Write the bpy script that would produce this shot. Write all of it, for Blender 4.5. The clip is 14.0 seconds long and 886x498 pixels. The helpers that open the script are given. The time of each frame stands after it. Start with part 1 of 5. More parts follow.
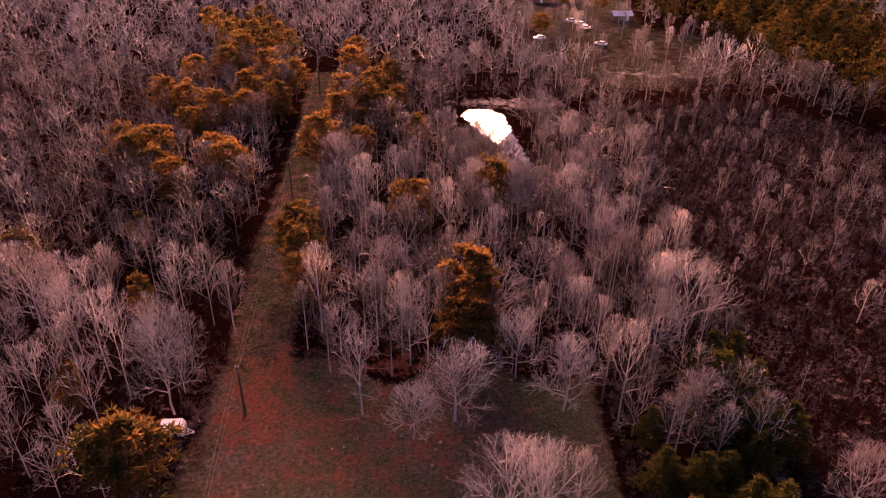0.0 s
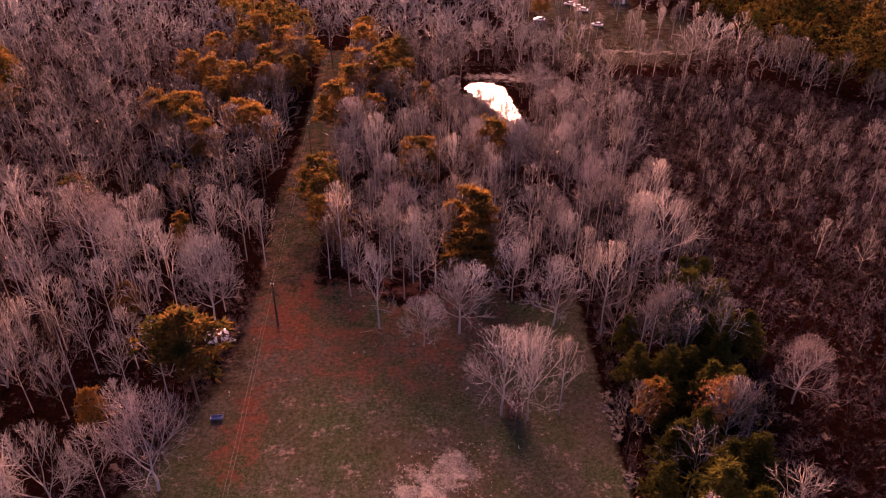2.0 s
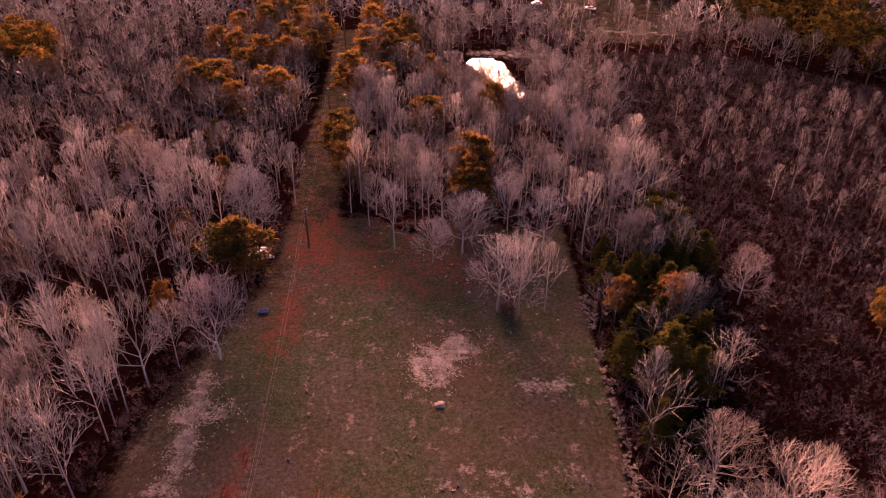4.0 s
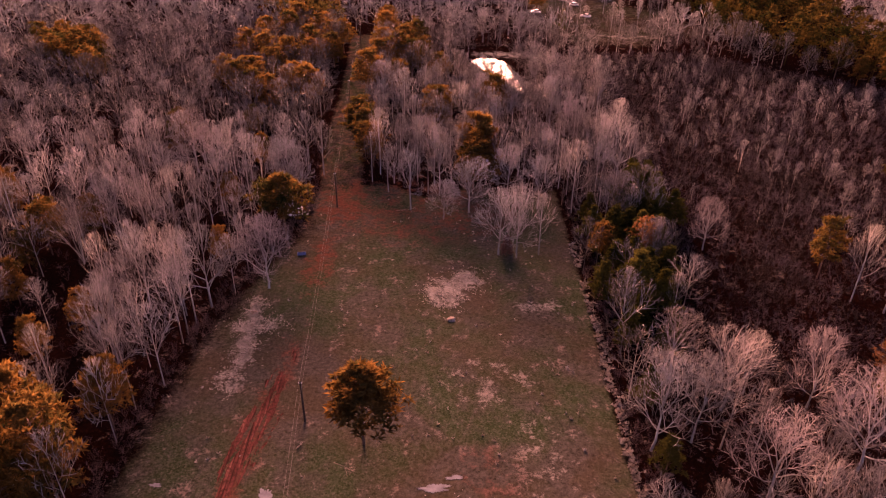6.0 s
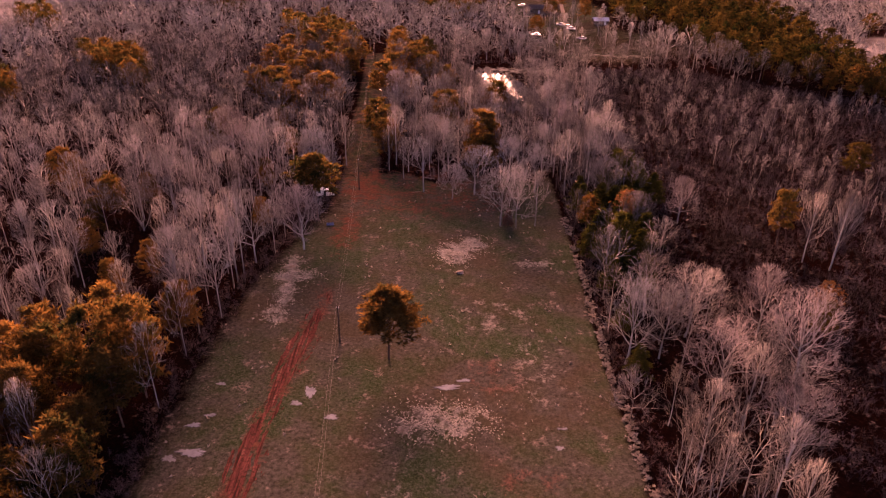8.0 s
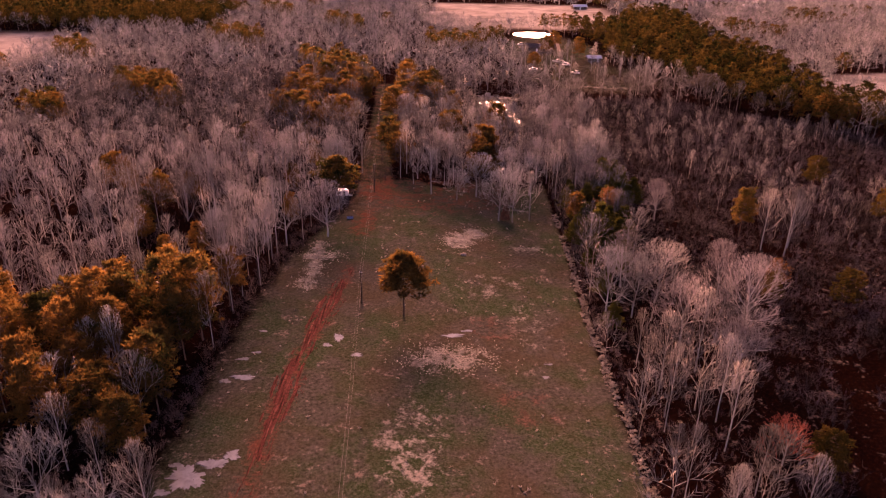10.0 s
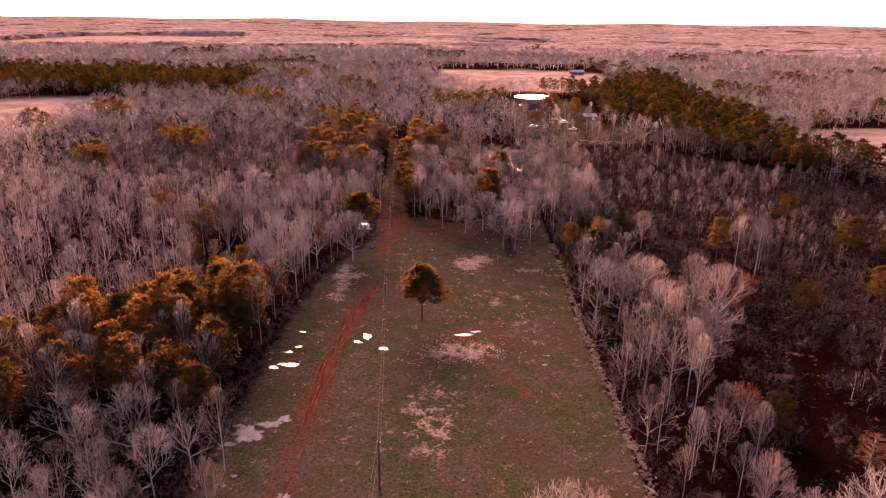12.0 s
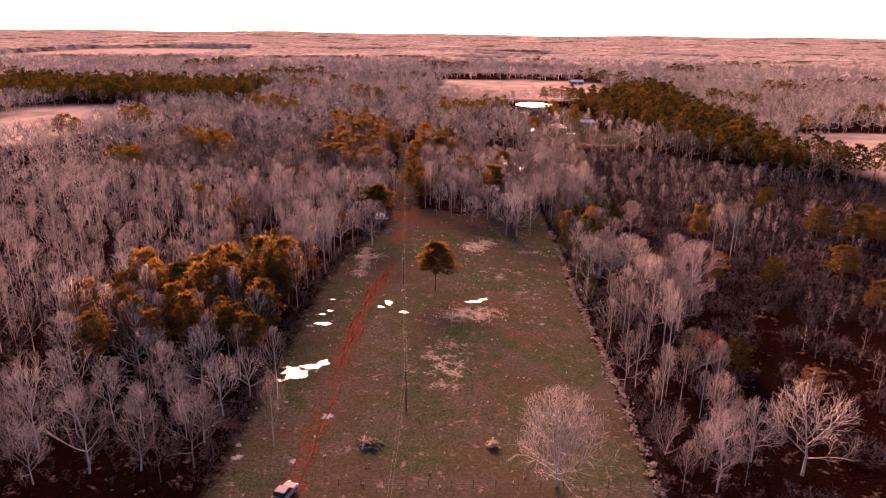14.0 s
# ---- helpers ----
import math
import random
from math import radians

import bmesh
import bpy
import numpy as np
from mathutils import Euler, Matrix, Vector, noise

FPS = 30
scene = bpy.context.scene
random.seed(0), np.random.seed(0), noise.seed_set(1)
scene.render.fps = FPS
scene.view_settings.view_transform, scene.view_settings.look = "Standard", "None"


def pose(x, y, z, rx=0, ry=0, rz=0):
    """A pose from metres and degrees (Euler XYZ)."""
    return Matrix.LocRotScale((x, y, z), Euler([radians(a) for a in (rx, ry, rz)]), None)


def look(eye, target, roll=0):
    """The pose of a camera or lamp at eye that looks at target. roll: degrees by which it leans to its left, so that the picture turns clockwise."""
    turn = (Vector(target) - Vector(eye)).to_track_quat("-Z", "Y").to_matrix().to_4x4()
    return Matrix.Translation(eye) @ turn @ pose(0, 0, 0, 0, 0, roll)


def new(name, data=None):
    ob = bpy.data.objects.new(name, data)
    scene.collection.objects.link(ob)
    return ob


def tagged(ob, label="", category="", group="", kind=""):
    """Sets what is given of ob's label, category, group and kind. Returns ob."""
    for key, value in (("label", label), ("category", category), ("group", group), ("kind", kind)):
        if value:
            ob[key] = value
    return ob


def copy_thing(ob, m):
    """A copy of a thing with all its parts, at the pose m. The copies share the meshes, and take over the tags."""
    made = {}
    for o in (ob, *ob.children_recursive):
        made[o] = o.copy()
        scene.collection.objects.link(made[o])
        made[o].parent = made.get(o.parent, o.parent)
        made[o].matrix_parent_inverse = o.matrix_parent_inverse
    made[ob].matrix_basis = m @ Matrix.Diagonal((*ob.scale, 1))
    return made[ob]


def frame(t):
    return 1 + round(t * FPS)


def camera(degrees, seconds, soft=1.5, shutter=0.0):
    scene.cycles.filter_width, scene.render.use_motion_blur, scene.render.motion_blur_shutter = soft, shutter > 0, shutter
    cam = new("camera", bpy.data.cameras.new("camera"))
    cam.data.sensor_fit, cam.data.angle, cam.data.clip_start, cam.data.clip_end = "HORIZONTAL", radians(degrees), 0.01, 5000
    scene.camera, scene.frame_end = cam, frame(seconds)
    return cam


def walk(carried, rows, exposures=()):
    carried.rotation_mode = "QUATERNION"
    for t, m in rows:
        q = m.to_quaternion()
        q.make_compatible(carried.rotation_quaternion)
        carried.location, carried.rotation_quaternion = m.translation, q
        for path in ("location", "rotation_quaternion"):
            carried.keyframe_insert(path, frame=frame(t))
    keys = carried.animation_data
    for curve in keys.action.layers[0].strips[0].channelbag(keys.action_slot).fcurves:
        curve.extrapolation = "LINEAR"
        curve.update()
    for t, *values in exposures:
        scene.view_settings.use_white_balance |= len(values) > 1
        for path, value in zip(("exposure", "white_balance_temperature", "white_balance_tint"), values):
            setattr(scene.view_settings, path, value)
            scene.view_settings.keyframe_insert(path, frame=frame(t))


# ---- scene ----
cam = camera(64.9, 14.0, 1.2)
PATH = [
    (0, (0.157, -1.346, 66.024), (0.189, 0.364, 64.988), 0.9),
    (0.5, (0.203, -4.647, 65.986), (0.232, -2.936, 64.95), 0.8),
    (1, (0.124, -8.462, 65.916), (0.151, -6.752, 64.878), 0.7),
    (1.5, (-0.105, -13.023, 65.88), (-0.08, -11.318, 64.835), 0.6),
    (2, (-0.38, -18.087, 65.897), (-0.358, -16.386, 64.846), 0.7),
    (2.5, (-0.692, -23.39, 65.906), (-0.668, -21.694, 64.846), 0.8),
    (3, (-1.026, -28.875, 65.929), (-1.001, -27.185, 64.86), 0.8),
    (3.2, (-1.142, -31.123, 65.957), (-1.116, -29.432, 64.889), 0.9),
    (5.3, (-2.146, -55.727, 67.271), (-2.133, -54.018, 66.231), 0.8),
    (5.5, (-2.286, -58.101, 67.285), (-2.275, -56.389, 66.25), 0.8),
    (6, (-2.715, -64.088, 67.172), (-2.705, -62.367, 66.153), 0.7),
    (6.5, (-3.178, -70.092, 66.954), (-3.17, -68.361, 65.952), 0.7),
    (7, (-3.531, -75.988, 66.698), (-3.525, -74.247, 65.713), 0.7),
    (7.5, (-3.779, -81.873, 66.392), (-3.777, -80.12, 65.428), 0.7),
    (8, (-4.069, -87.851, 66.121), (-4.068, -86.085, 65.182), 0.8),
    (8.2, (-4.181, -90.241, 66.058), (-4.181, -88.47, 65.127), 0.9),
    (10.3, (-5.132, -115.704, 64.481), (-5.136, -113.875, 63.671), 1.2),
    (10.5, (-5.253, -118.105, 64.424), (-5.261, -116.271, 63.627), 1.1),
    (11, (-5.673, -124.146, 64.195), (-5.686, -122.295, 63.438), 1.0),
    (11.5, (-6.107, -130.168, 63.991), (-6.124, -128.298, 63.282), 0.9),
    (12, (-6.539, -136.082, 63.847), (-6.558, -134.195, 63.187), 0.8),
    (12.5, (-6.97, -141.998, 63.736), (-6.992, -140.099, 63.108), 0.8),
    (13, (-7.41, -147.905, 63.674), (-7.433, -146.006, 63.046), 0.7),
    (13.5, (-7.853, -153.677, 63.661), (-7.878, -151.778, 63.033), 0.7),
    (14, (-8.335, -159.445, 63.654), (-8.361, -157.547, 63.025), 0.7),
]
# stops, kelvin and tint of the clip's picture
EXPOSURES = [(0.0, 2.95, 11500, 96), (7.5, 2.85, 11800, 86), (11.0, 2.9, 11600, 80), (14.0, 3.05, 11200, 79)]
walk(cam, [(t, look(eye, target, roll)) for t, eye, target, roll in PATH], EXPOSURES)

# ---- world, sun ----
SUN_AZ, SUN_EL = radians(-10.0), radians(9.5)   # measured from +y towards +x
world = bpy.data.worlds.new("world")
scene.world = world
world.use_nodes = True
wn, wl = world.node_tree.nodes, world.node_tree.links
sky = wn.new("ShaderNodeTexSky")
sky.sky_type, sky.sun_disc = "NISHITA", False
sky.sun_elevation, sky.sun_rotation = SUN_EL, SUN_AZ
sky.air_density, sky.dust_density, sky.ozone_density = 0.6, 0.8, 3.0
wn["Background"].inputs["Strength"].default_value = 0.055
wl.new(sky.outputs[0], wn["Background"].inputs["Color"])
sun = new("sun", bpy.data.lights.new("sun", "SUN"))
sun.data.energy, sun.data.angle, sun.data.color = 5.0, radians(40.0), (1.0, 0.72, 0.55)
to_sun = Vector((math.sin(SUN_AZ) * math.cos(SUN_EL), math.cos(SUN_AZ) * math.cos(SUN_EL), math.sin(SUN_EL)))
sun.matrix_world = look(to_sun * 500, (0, 0, 0))


# ---- materials ----
def material(name, rough=0.9):
    m = bpy.data.materials.new(name)
    m.use_nodes = True
    b = m.node_tree.nodes["Principled BSDF"]
    b.inputs["Roughness"].default_value = rough
    b.inputs["Specular IOR Level"].default_value = 0.0
    return m, m.node_tree.nodes, m.node_tree.links, b


def noise_tex(n, l, scale, detail=4.0, rough=0.6, vec=None):
    t = n.new("ShaderNodeTexNoise")
    t.inputs["Scale"].default_value, t.inputs["Detail"].default_value, t.inputs["Roughness"].default_value = scale, detail, rough
    if vec is None:
        vec = n.new("ShaderNodeNewGeometry").outputs["Position"]
    l.new(vec, t.inputs["Vector"])
    return t.outputs["Fac"]


def ramp(n, l, fac, stops):
    r = n.new("ShaderNodeValToRGB")
    e = r.color_ramp.elements
    while len(e) < len(stops):
        e.new(0.5)
    for k, (p, c) in enumerate(stops):
        e[k].position, e[k].color = p, (*c, 1)
    l.new(fac, r.inputs[0])
    return r.outputs["Color"]


def mix(n, l, fac, a, b, kind="MIX"):
    x = n.new("ShaderNodeMix")
    x.data_type, x.blend_type = "RGBA", kind
    for key, v in ((0, fac), (6, a), (7, b)):
        if isinstance(v, (int, float)):
            x.inputs[key].default_value = v
        elif isinstance(v, tuple):
            x.inputs[key].default_value = (*v, 1)
        else:
            l.new(v, x.inputs[key])
    return x.outputs[2]


def calc(n, l, op, a, b=0.0, clamp=False):
    x = n.new("ShaderNodeMath")
    x.operation, x.use_clamp = op, clamp
    for k, v in enumerate((a, b)):
        if isinstance(v, (int, float)):
            x.inputs[k].default_value = v
        else:
            l.new(v, x.inputs[k])
    return x.outputs[0]


def relief(n, l, b, fac, strength, dist):
    u = n.new("ShaderNodeBump")
    u.inputs["Strength"].default_value, u.inputs["Distance"].default_value = strength, dist
    l.new(fac, u.inputs["Height"])
    l.new(u.outputs[0], b.inputs["Normal"])


def plant(name, dark, light, tree_scale=0.13, thin=0.0, gloss=0.2):
    """Bark or foliage: varies from plant to plant by place, from twig to twig by island, and from copy to copy."""
    m, n, l, b = material(name, 0.6)
    b.inputs["Specular IOR Level"].default_value = gloss
    geo = n.new("ShaderNodeNewGeometry")
    inst = n.new("ShaderNodeObjectInfo").outputs["Random"]
    big = noise_tex(n, l, tree_scale, 2.0, 0.5, geo.outputs["Position"])
    fac = calc(n, l, "ADD", calc(n, l, "MULTIPLY", calc(n, l, "SUBTRACT", big, 0.5), 2.2), 0.15)
    fac = calc(n, l, "ADD", fac, calc(n, l, "MULTIPLY", geo.outputs["Random Per Island"], 0.45))
    fac = calc(n, l, "ADD", fac, calc(n, l, "MULTIPLY", calc(n, l, "SUBTRACT", inst, 0.3), 0.5), True)
    l.new(mix(n, l, fac, dark, light), b.inputs["Base Color"])
    if thin:
        t = n.new("ShaderNodeBsdfTranslucent")
        l.new(mix(n, l, fac, dark, light), t.inputs["Color"])
        s = n.new("ShaderNodeMixShader")
        s.inputs[0].default_value = thin
        l.new(b.outputs[0], s.inputs[1])
        l.new(t.outputs[0], s.inputs[2])
        l.new(s.outputs[0], n["Material Output"].inputs["Surface"])
    return m


M_BARK = plant("grey_bark", (0.10, 0.096, 0.092), (0.38, 0.37, 0.36))
M_TWIG = plant("grey_twigs", (0.038, 0.034, 0.031), (0.36, 0.335, 0.312))
M_TWIG_LIGHT = plant("pale_grey_twigs", (0.11, 0.106, 0.10), (0.44, 0.425, 0.40))
M_OAK = plant("light_grey_oak_twigs", (0.18, 0.176, 0.17), (0.44, 0.43, 0.415))
M_TWIG_PINK = plant("reddish_twigs", (0.13, 0.105, 0.10), (0.40, 0.345, 0.33))
M_TWIG_TAN = plant("tan_twigs", (0.15, 0.13, 0.115), (0.42, 0.372, 0.335))
M_TWIG_RED = plant("red_buds", (0.36, 0.08, 0.05), (0.55, 0.17, 0.12))
M_PALE = plant("pale_bark", (0.12, 0.116, 0.112), (0.35, 0.342, 0.33))
M_PINEBARK = plant("pine_bark", (0.07, 0.04, 0.03), (0.17, 0.10, 0.075))
M_NEEDLE = plant("pine_needles", (0.026, 0.03, 0.011), (0.18, 0.09, 0.028), 0.3, 0.55, 0.0)
M_NEEDLE_DARK = plant("dark_evergreen_needles", (0.016, 0.022, 0.007), (0.085, 0.08, 0.02), 0.25, 0.35, 0.0)
M_NEEDLE_BELT = plant("old_pine_needles", (0.014, 0.018, 0.006), (0.115, 0.07, 0.021), 0.12, 0.35, 0.0)
M_DEADLEAF = plant("dead_oak_leaves", (0.10, 0.05, 0.022), (0.2, 0.095, 0.04), 0.3, 0.35, 0.0)
# underbrush twigs darkened: shade inside the woods put into their colour
M_BRUSH = plant("shaded_brush_twigs", (0.03, 0.02, 0.021), (0.10, 0.062, 0.062), 0.2)
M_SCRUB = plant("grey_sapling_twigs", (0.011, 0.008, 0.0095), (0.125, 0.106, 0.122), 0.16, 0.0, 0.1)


def canopy_material():
    """Far woods: grey twigs with stands of dark pine and paler young growth."""
    m, n, l, b = material("distant_woods_canopy", 0.9)
    pos = n.new("ShaderNodeNewGeometry").outputs["Position"]
    twig = ramp(n, l, noise_tex(n, l, 0.06, 5, 0.7, pos), [(0.35, (0.07, 0.065, 0.065)), (0.65, (0.26, 0.25, 0.25))])
    stand_of_pine = ramp(n, l, noise_tex(n, l, 0.0065, 5, 0.62, pos), [(0.56, (0, 0, 0)), (0.61, (0.9, 0.9, 0.9))])
    young = ramp(n, l, noise_tex(n, l, 0.0042, 4, 0.6, pos), [(0.36, (0.8, 0.8, 0.8)), (0.43, (0, 0, 0))])
    c = mix(n, l, young, twig, (0.30, 0.28, 0.26))
    l.new(mix(n, l, stand_of_pine, c, (0.035, 0.032, 0.018)), b.inputs["Base Color"])
    return m


M_CANOPY = canopy_material()
M_DRYGRASS = plant("dry_grass", (0.2, 0.17, 0.145), (0.5, 0.45, 0.395), 0.9, 0.2, 0.0)
M_WEEDS = plant("dead_weeds", (0.2, 0.19, 0.17), (0.5, 0.48, 0.44), 0.6, 0.4, 0.0)
M_FIELDGRASS = plant("field_grass", (0.022, 0.03, 0.011), (0.09, 0.085, 0.055), 0.12, 0.2, 0.0)


def ground_material():
    m, n, l, b = material("ground_soil_and_grass", 0.95)
    pos = n.new("ShaderNodeNewGeometry").outputs["Position"]
    att = n.new("ShaderNodeVertexColor")
    att.layer_name = "cover"
    sep = n.new("ShaderNodeSeparateColor")
    l.new(att.outputs["Color"], sep.inputs[0])
    field, sand, dirt, crop = sep.outputs[0], sep.outputs[1], sep.outputs[2], att.outputs["Alpha"]
    n_big, n_mid, n_fine = noise_tex(n, l, 0.045, 5, 0.6, pos), noise_tex(n, l, 0.35, 6, 0.65, pos), noise_tex(n, l, 1.7, 7, 0.8, pos)

    def broken(mask, amount=1.0):
        f = calc(n, l, "ADD", calc(n, l, "MULTIPLY", calc(n, l, "SUBTRACT", n_mid, 0.5), 2.2 * amount), calc(n, l, "MULTIPLY", calc(n, l, "SUBTRACT", n_fine, 0.5), 1.4 * amount))
        s = calc(n, l, "ADD", calc(n, l, "SUBTRACT", mask, 0.5), f)
        return calc(n, l, "ADD", calc(n, l, "MULTIPLY", s, 2.2), 0.5, True)

    # woodland shade put into the colour: fallen leaves much darker than their own tone
    shaded_litter = ramp(n, l, n_fine, [(0.3, (0.003, 0.001, 0.0008)), (0.52, (0.007, 0.0025, 0.002)), (0.72, (0.024, 0.0095, 0.0075))])
    grass = ramp(n, l, n_mid, [(0.3, (0.011, 0.025, 0.009)), (0.48, (0.023, 0.043, 0.018)), (0.62, (0.040, 0.049, 0.036)), (0.72, (0.095, 0.093, 0.083))])
    grass = mix(n, l, 0.45, grass, ramp(n, l, n_fine, [(0.36, (0.008, 0.012, 0.007)), (0.5, (0.029, 0.038, 0.025)), (0.66, (0.10, 0.1, 0.088))]))
    n_tuft = noise_tex(n, l, 3.4, 3, 0.7, pos)
    grass = mix(n, l, ramp(n, l, n_tuft, [(0.56, (0, 0, 0)), (0.64, (0.55, 0.55, 0.55))]), grass, (0.078, 0.076, 0.064))
    grass = mix(n, l, ramp(n, l, n_tuft, [(0.36, (0.75, 0.75, 0.75)), (0.43, (0, 0, 0))]), grass, (0.012, 0.014, 0.008))
    rusty = ramp(n, l, n_fine, [(0.3, (0.022, 0.0165, 0.0115)), (0.7, (0.075, 0.058, 0.045))])
    grass = mix(n, l, ramp(n, l, n_big, [(0.42, (0, 0, 0)), (0.58, (0.8, 0.8, 0.8))]), grass, rusty)
    purple = ramp(n, l, n_fine, [(0.35, (0.016, 0.0155, 0.0125)), (0.65, (0.078, 0.074, 0.066))])
    grass = mix(n, l, ramp(n, l, noise_tex(n, l, 0.11, 4, 0.6, pos), [(0.48, (0, 0, 0)), (0.6, (0.8, 0.8, 0.8))]), grass, purple)
    red = ramp(n, l, n_fine, [(0.3, (0.04, 0.016, 0.011)), (0.6, (0.105, 0.042, 0.029)), (0.75, (0.22, 0.12, 0.09))])
    pale = ramp(n, l, n_fine, [(0.3, (0.08, 0.076, 0.066)), (0.62, (0.27, 0.262, 0.24))])
    hay = ramp(n, l, noise_tex(n, l, 0.035, 6, 0.7, pos), [(0.35, (0.13, 0.115, 0.107)), (0.65, (0.32, 0.29, 0.27))])
    c = mix(n, l, broken(field, 0.5), shaded_litter, grass)
    c = mix(n, l, broken(sand, 1.1), c, pale)
    c = mix(n, l, broken(dirt, 1.0), c, red)
    c = mix(n, l, crop, c, hay)
    l.new(c, b.inputs["Base Color"])
    relief(n, l, b, n_fine, 0.5, 0.12)
    return m


M_GROUND = ground_material()


def plain(name, dark, light, scale=3.0, rough=0.7, bump=0.0, metal=0.0):
    m, n, l, b = material(name, rough)
    geo = n.new("ShaderNodeTexCoord").outputs["Object"]
    f = noise_tex(n, l, scale, 5, 0.65, geo)
    l.new(ramp(n, l, f, [(0.35, dark), (0.65, light)]), b.inputs["Base Color"])
    b.inputs["Metallic"].default_value = metal
    b.inputs["Specular IOR Level"].default_value = 0.5 if rough < 0.7 else 0.0
    if bump:
        relief(n, l, b, f, 0.6, bump)
    return m


def water_material():
    m, n, l, b = material("still_water", 0.02)
    b.inputs["Base Color"].default_value = (0.06, 0.07, 0.085, 1)
    b.inputs["Specular IOR Level"].default_value = 0.5
    b.inputs["IOR"].default_value = 1.33
    relief(n, l, b, noise_tex(n, l, 1.5, 2, 0.5), 0.03, 0.05)
    return m


M_WATER = water_material()
# sky reflection put into the base colour, paler than the pond's water
M_PUDDLE = plain("sky_pale_puddle_water", (0.11, 0.117, 0.127), (0.19, 0.20, 0.212), 0.6, 0.05)
M_ASPHALT = plain("asphalt", (0.035, 0.033, 0.033), (0.075, 0.07, 0.068), 0.8, 0.9, 0.01)


def clay_material():
    m, n, l, b = material("red_clay", 0.95)
    pos = n.new("ShaderNodeNewGeometry").outputs["Position"]
    mp = n.new("ShaderNodeMapping")
    mp.inputs["Scale"].default_value = (3.2, 0.16, 1.0)
    l.new(pos, mp.inputs["Vector"])
    streak, crumb = noise_tex(n, l, 1.0, 4, 0.6, mp.outputs[0]), noise_tex(n, l, 2.2, 5, 0.7, pos)
    c = ramp(n, l, streak, [(0.36, (0.024, 0.013, 0.011)), (0.5, (0.078, 0.027, 0.023)), (0.62, (0.13, 0.046, 0.039)), (0.75, (0.21, 0.115, 0.095))])
    c = mix(n, l, ramp(n, l, crumb, [(0.4, (0.7, 0.7, 0.7)), (0.52, (0, 0, 0))]), c, (0.025, 0.016, 0.011))
    l.new(c, b.inputs["Base Color"])
    relief(n, l, b, crumb, 0.6, 0.08)
    return m


M_REDCLAY = clay_material()
M_WHITE = plain("white_painted_metal", (0.72, 0.70, 0.68), (0.84, 0.83, 0.81), 1.2, 0.35)
M_SILVER = plain("silver_car_paint", (0.2, 0.205, 0.215), (0.27, 0.275, 0.285), 1.2, 0.7)
M_GLASS = plain("dark_window_glass", (0.015, 0.017, 0.02), (0.03, 0.033, 0.04), 1.0, 0.06)
M_RUBBER = plain("black_rubber", (0.015, 0.015, 0.015), (0.03, 0.03, 0.03), 9.0, 0.85)
M_STEEL = plain("galvanised_steel", (0.35, 0.35, 0.36), (0.55, 0.55, 0.56), 6.0, 0.4, 0, 0.8)
M_POLE = plain("weathered_pole_wood", (0.035, 0.028, 0.024), (0.085, 0.065, 0.052), 4.0, 0.9, 0.01)
M_WIRE = plain("dull_wire", (0.12, 0.11, 0.10), (0.2, 0.19, 0.18), 4.0, 0.6)
M_STONE = plain("tan_field_stone", (0.13, 0.10, 0.085), (0.32, 0.27, 0.23), 2.2, 0.95, 0.03)
M_GRAVEL = plain("dull_gravel", (0.09, 0.075, 0.065), (0.18, 0.155, 0.14), 0.7, 0.95)
M_BLUE = plain("blue_tarpaulin", (0.04, 0.09, 0.2), (0.10, 0.18, 0.34), 2.0, 0.5)
M_DEADWOOD = plain("cut_grey_wood", (0.10, 0.075, 0.065), (0.42, 0.34, 0.30), 3.0, 0.95, 0.01)
M_CEDAR_DEAD = plant("dead_cedar_foliage", (0.06, 0.028, 0.022), (0.16, 0.075, 0.055), 0.5, 0.15)
M_ROOF = plain("pale_metal_roof", (0.62, 0.60, 0.60), (0.8, 0.79, 0.78), 0.4, 0.75)
M_BROWNWALL = plain("brown_board_wall", (0.10, 0.07, 0.055), (0.2, 0.15, 0.12), 1.0, 0.9)
M_SHINGLE = plain("dark_shingle", (0.06, 0.045, 0.042), (0.12, 0.09, 0.085), 1.5, 0.95)


# ---- mesh helpers ----
def raw_mesh(name, v, f, mat, smooth=False):
    """A mesh from an array of vertices and an array of triangles or quads."""
    v, f = np.asarray(v, np.float32), np.asarray(f, np.int32)
    me = bpy.data.meshes.new(name)
    k = f.shape[1]
    me.vertices.add(len(v))
    me.vertices.foreach_set("co", v.ravel())
    me.loops.add(f.size)
    me.loops.foreach_set("vertex_index", f.ravel())
    me.polygons.add(len(f))
    me.polygons.foreach_set("loop_start", np.arange(0, f.size, k, dtype=np.int32))
    if smooth:
        me.polygons.foreach_set("use_smooth", np.ones(len(f), bool))
    me.update(calc_edges=True)
    me.materials.append(mat)
    return me


def part(name, bm, mat, parent, label=""):
    me = bpy.data.meshes.new(name)
    bm.to_mesh(me)
    bm.free()
    me.materials.append(mat)
    ob = new(name, me)
    ob.parent = parent
    if label:
        ob["label"] = label
    return ob


def mesh_part(name, me, parent, label=""):
    ob = new(name, me)
    ob.parent = parent
    if label:
        ob["label"] = label
    return ob


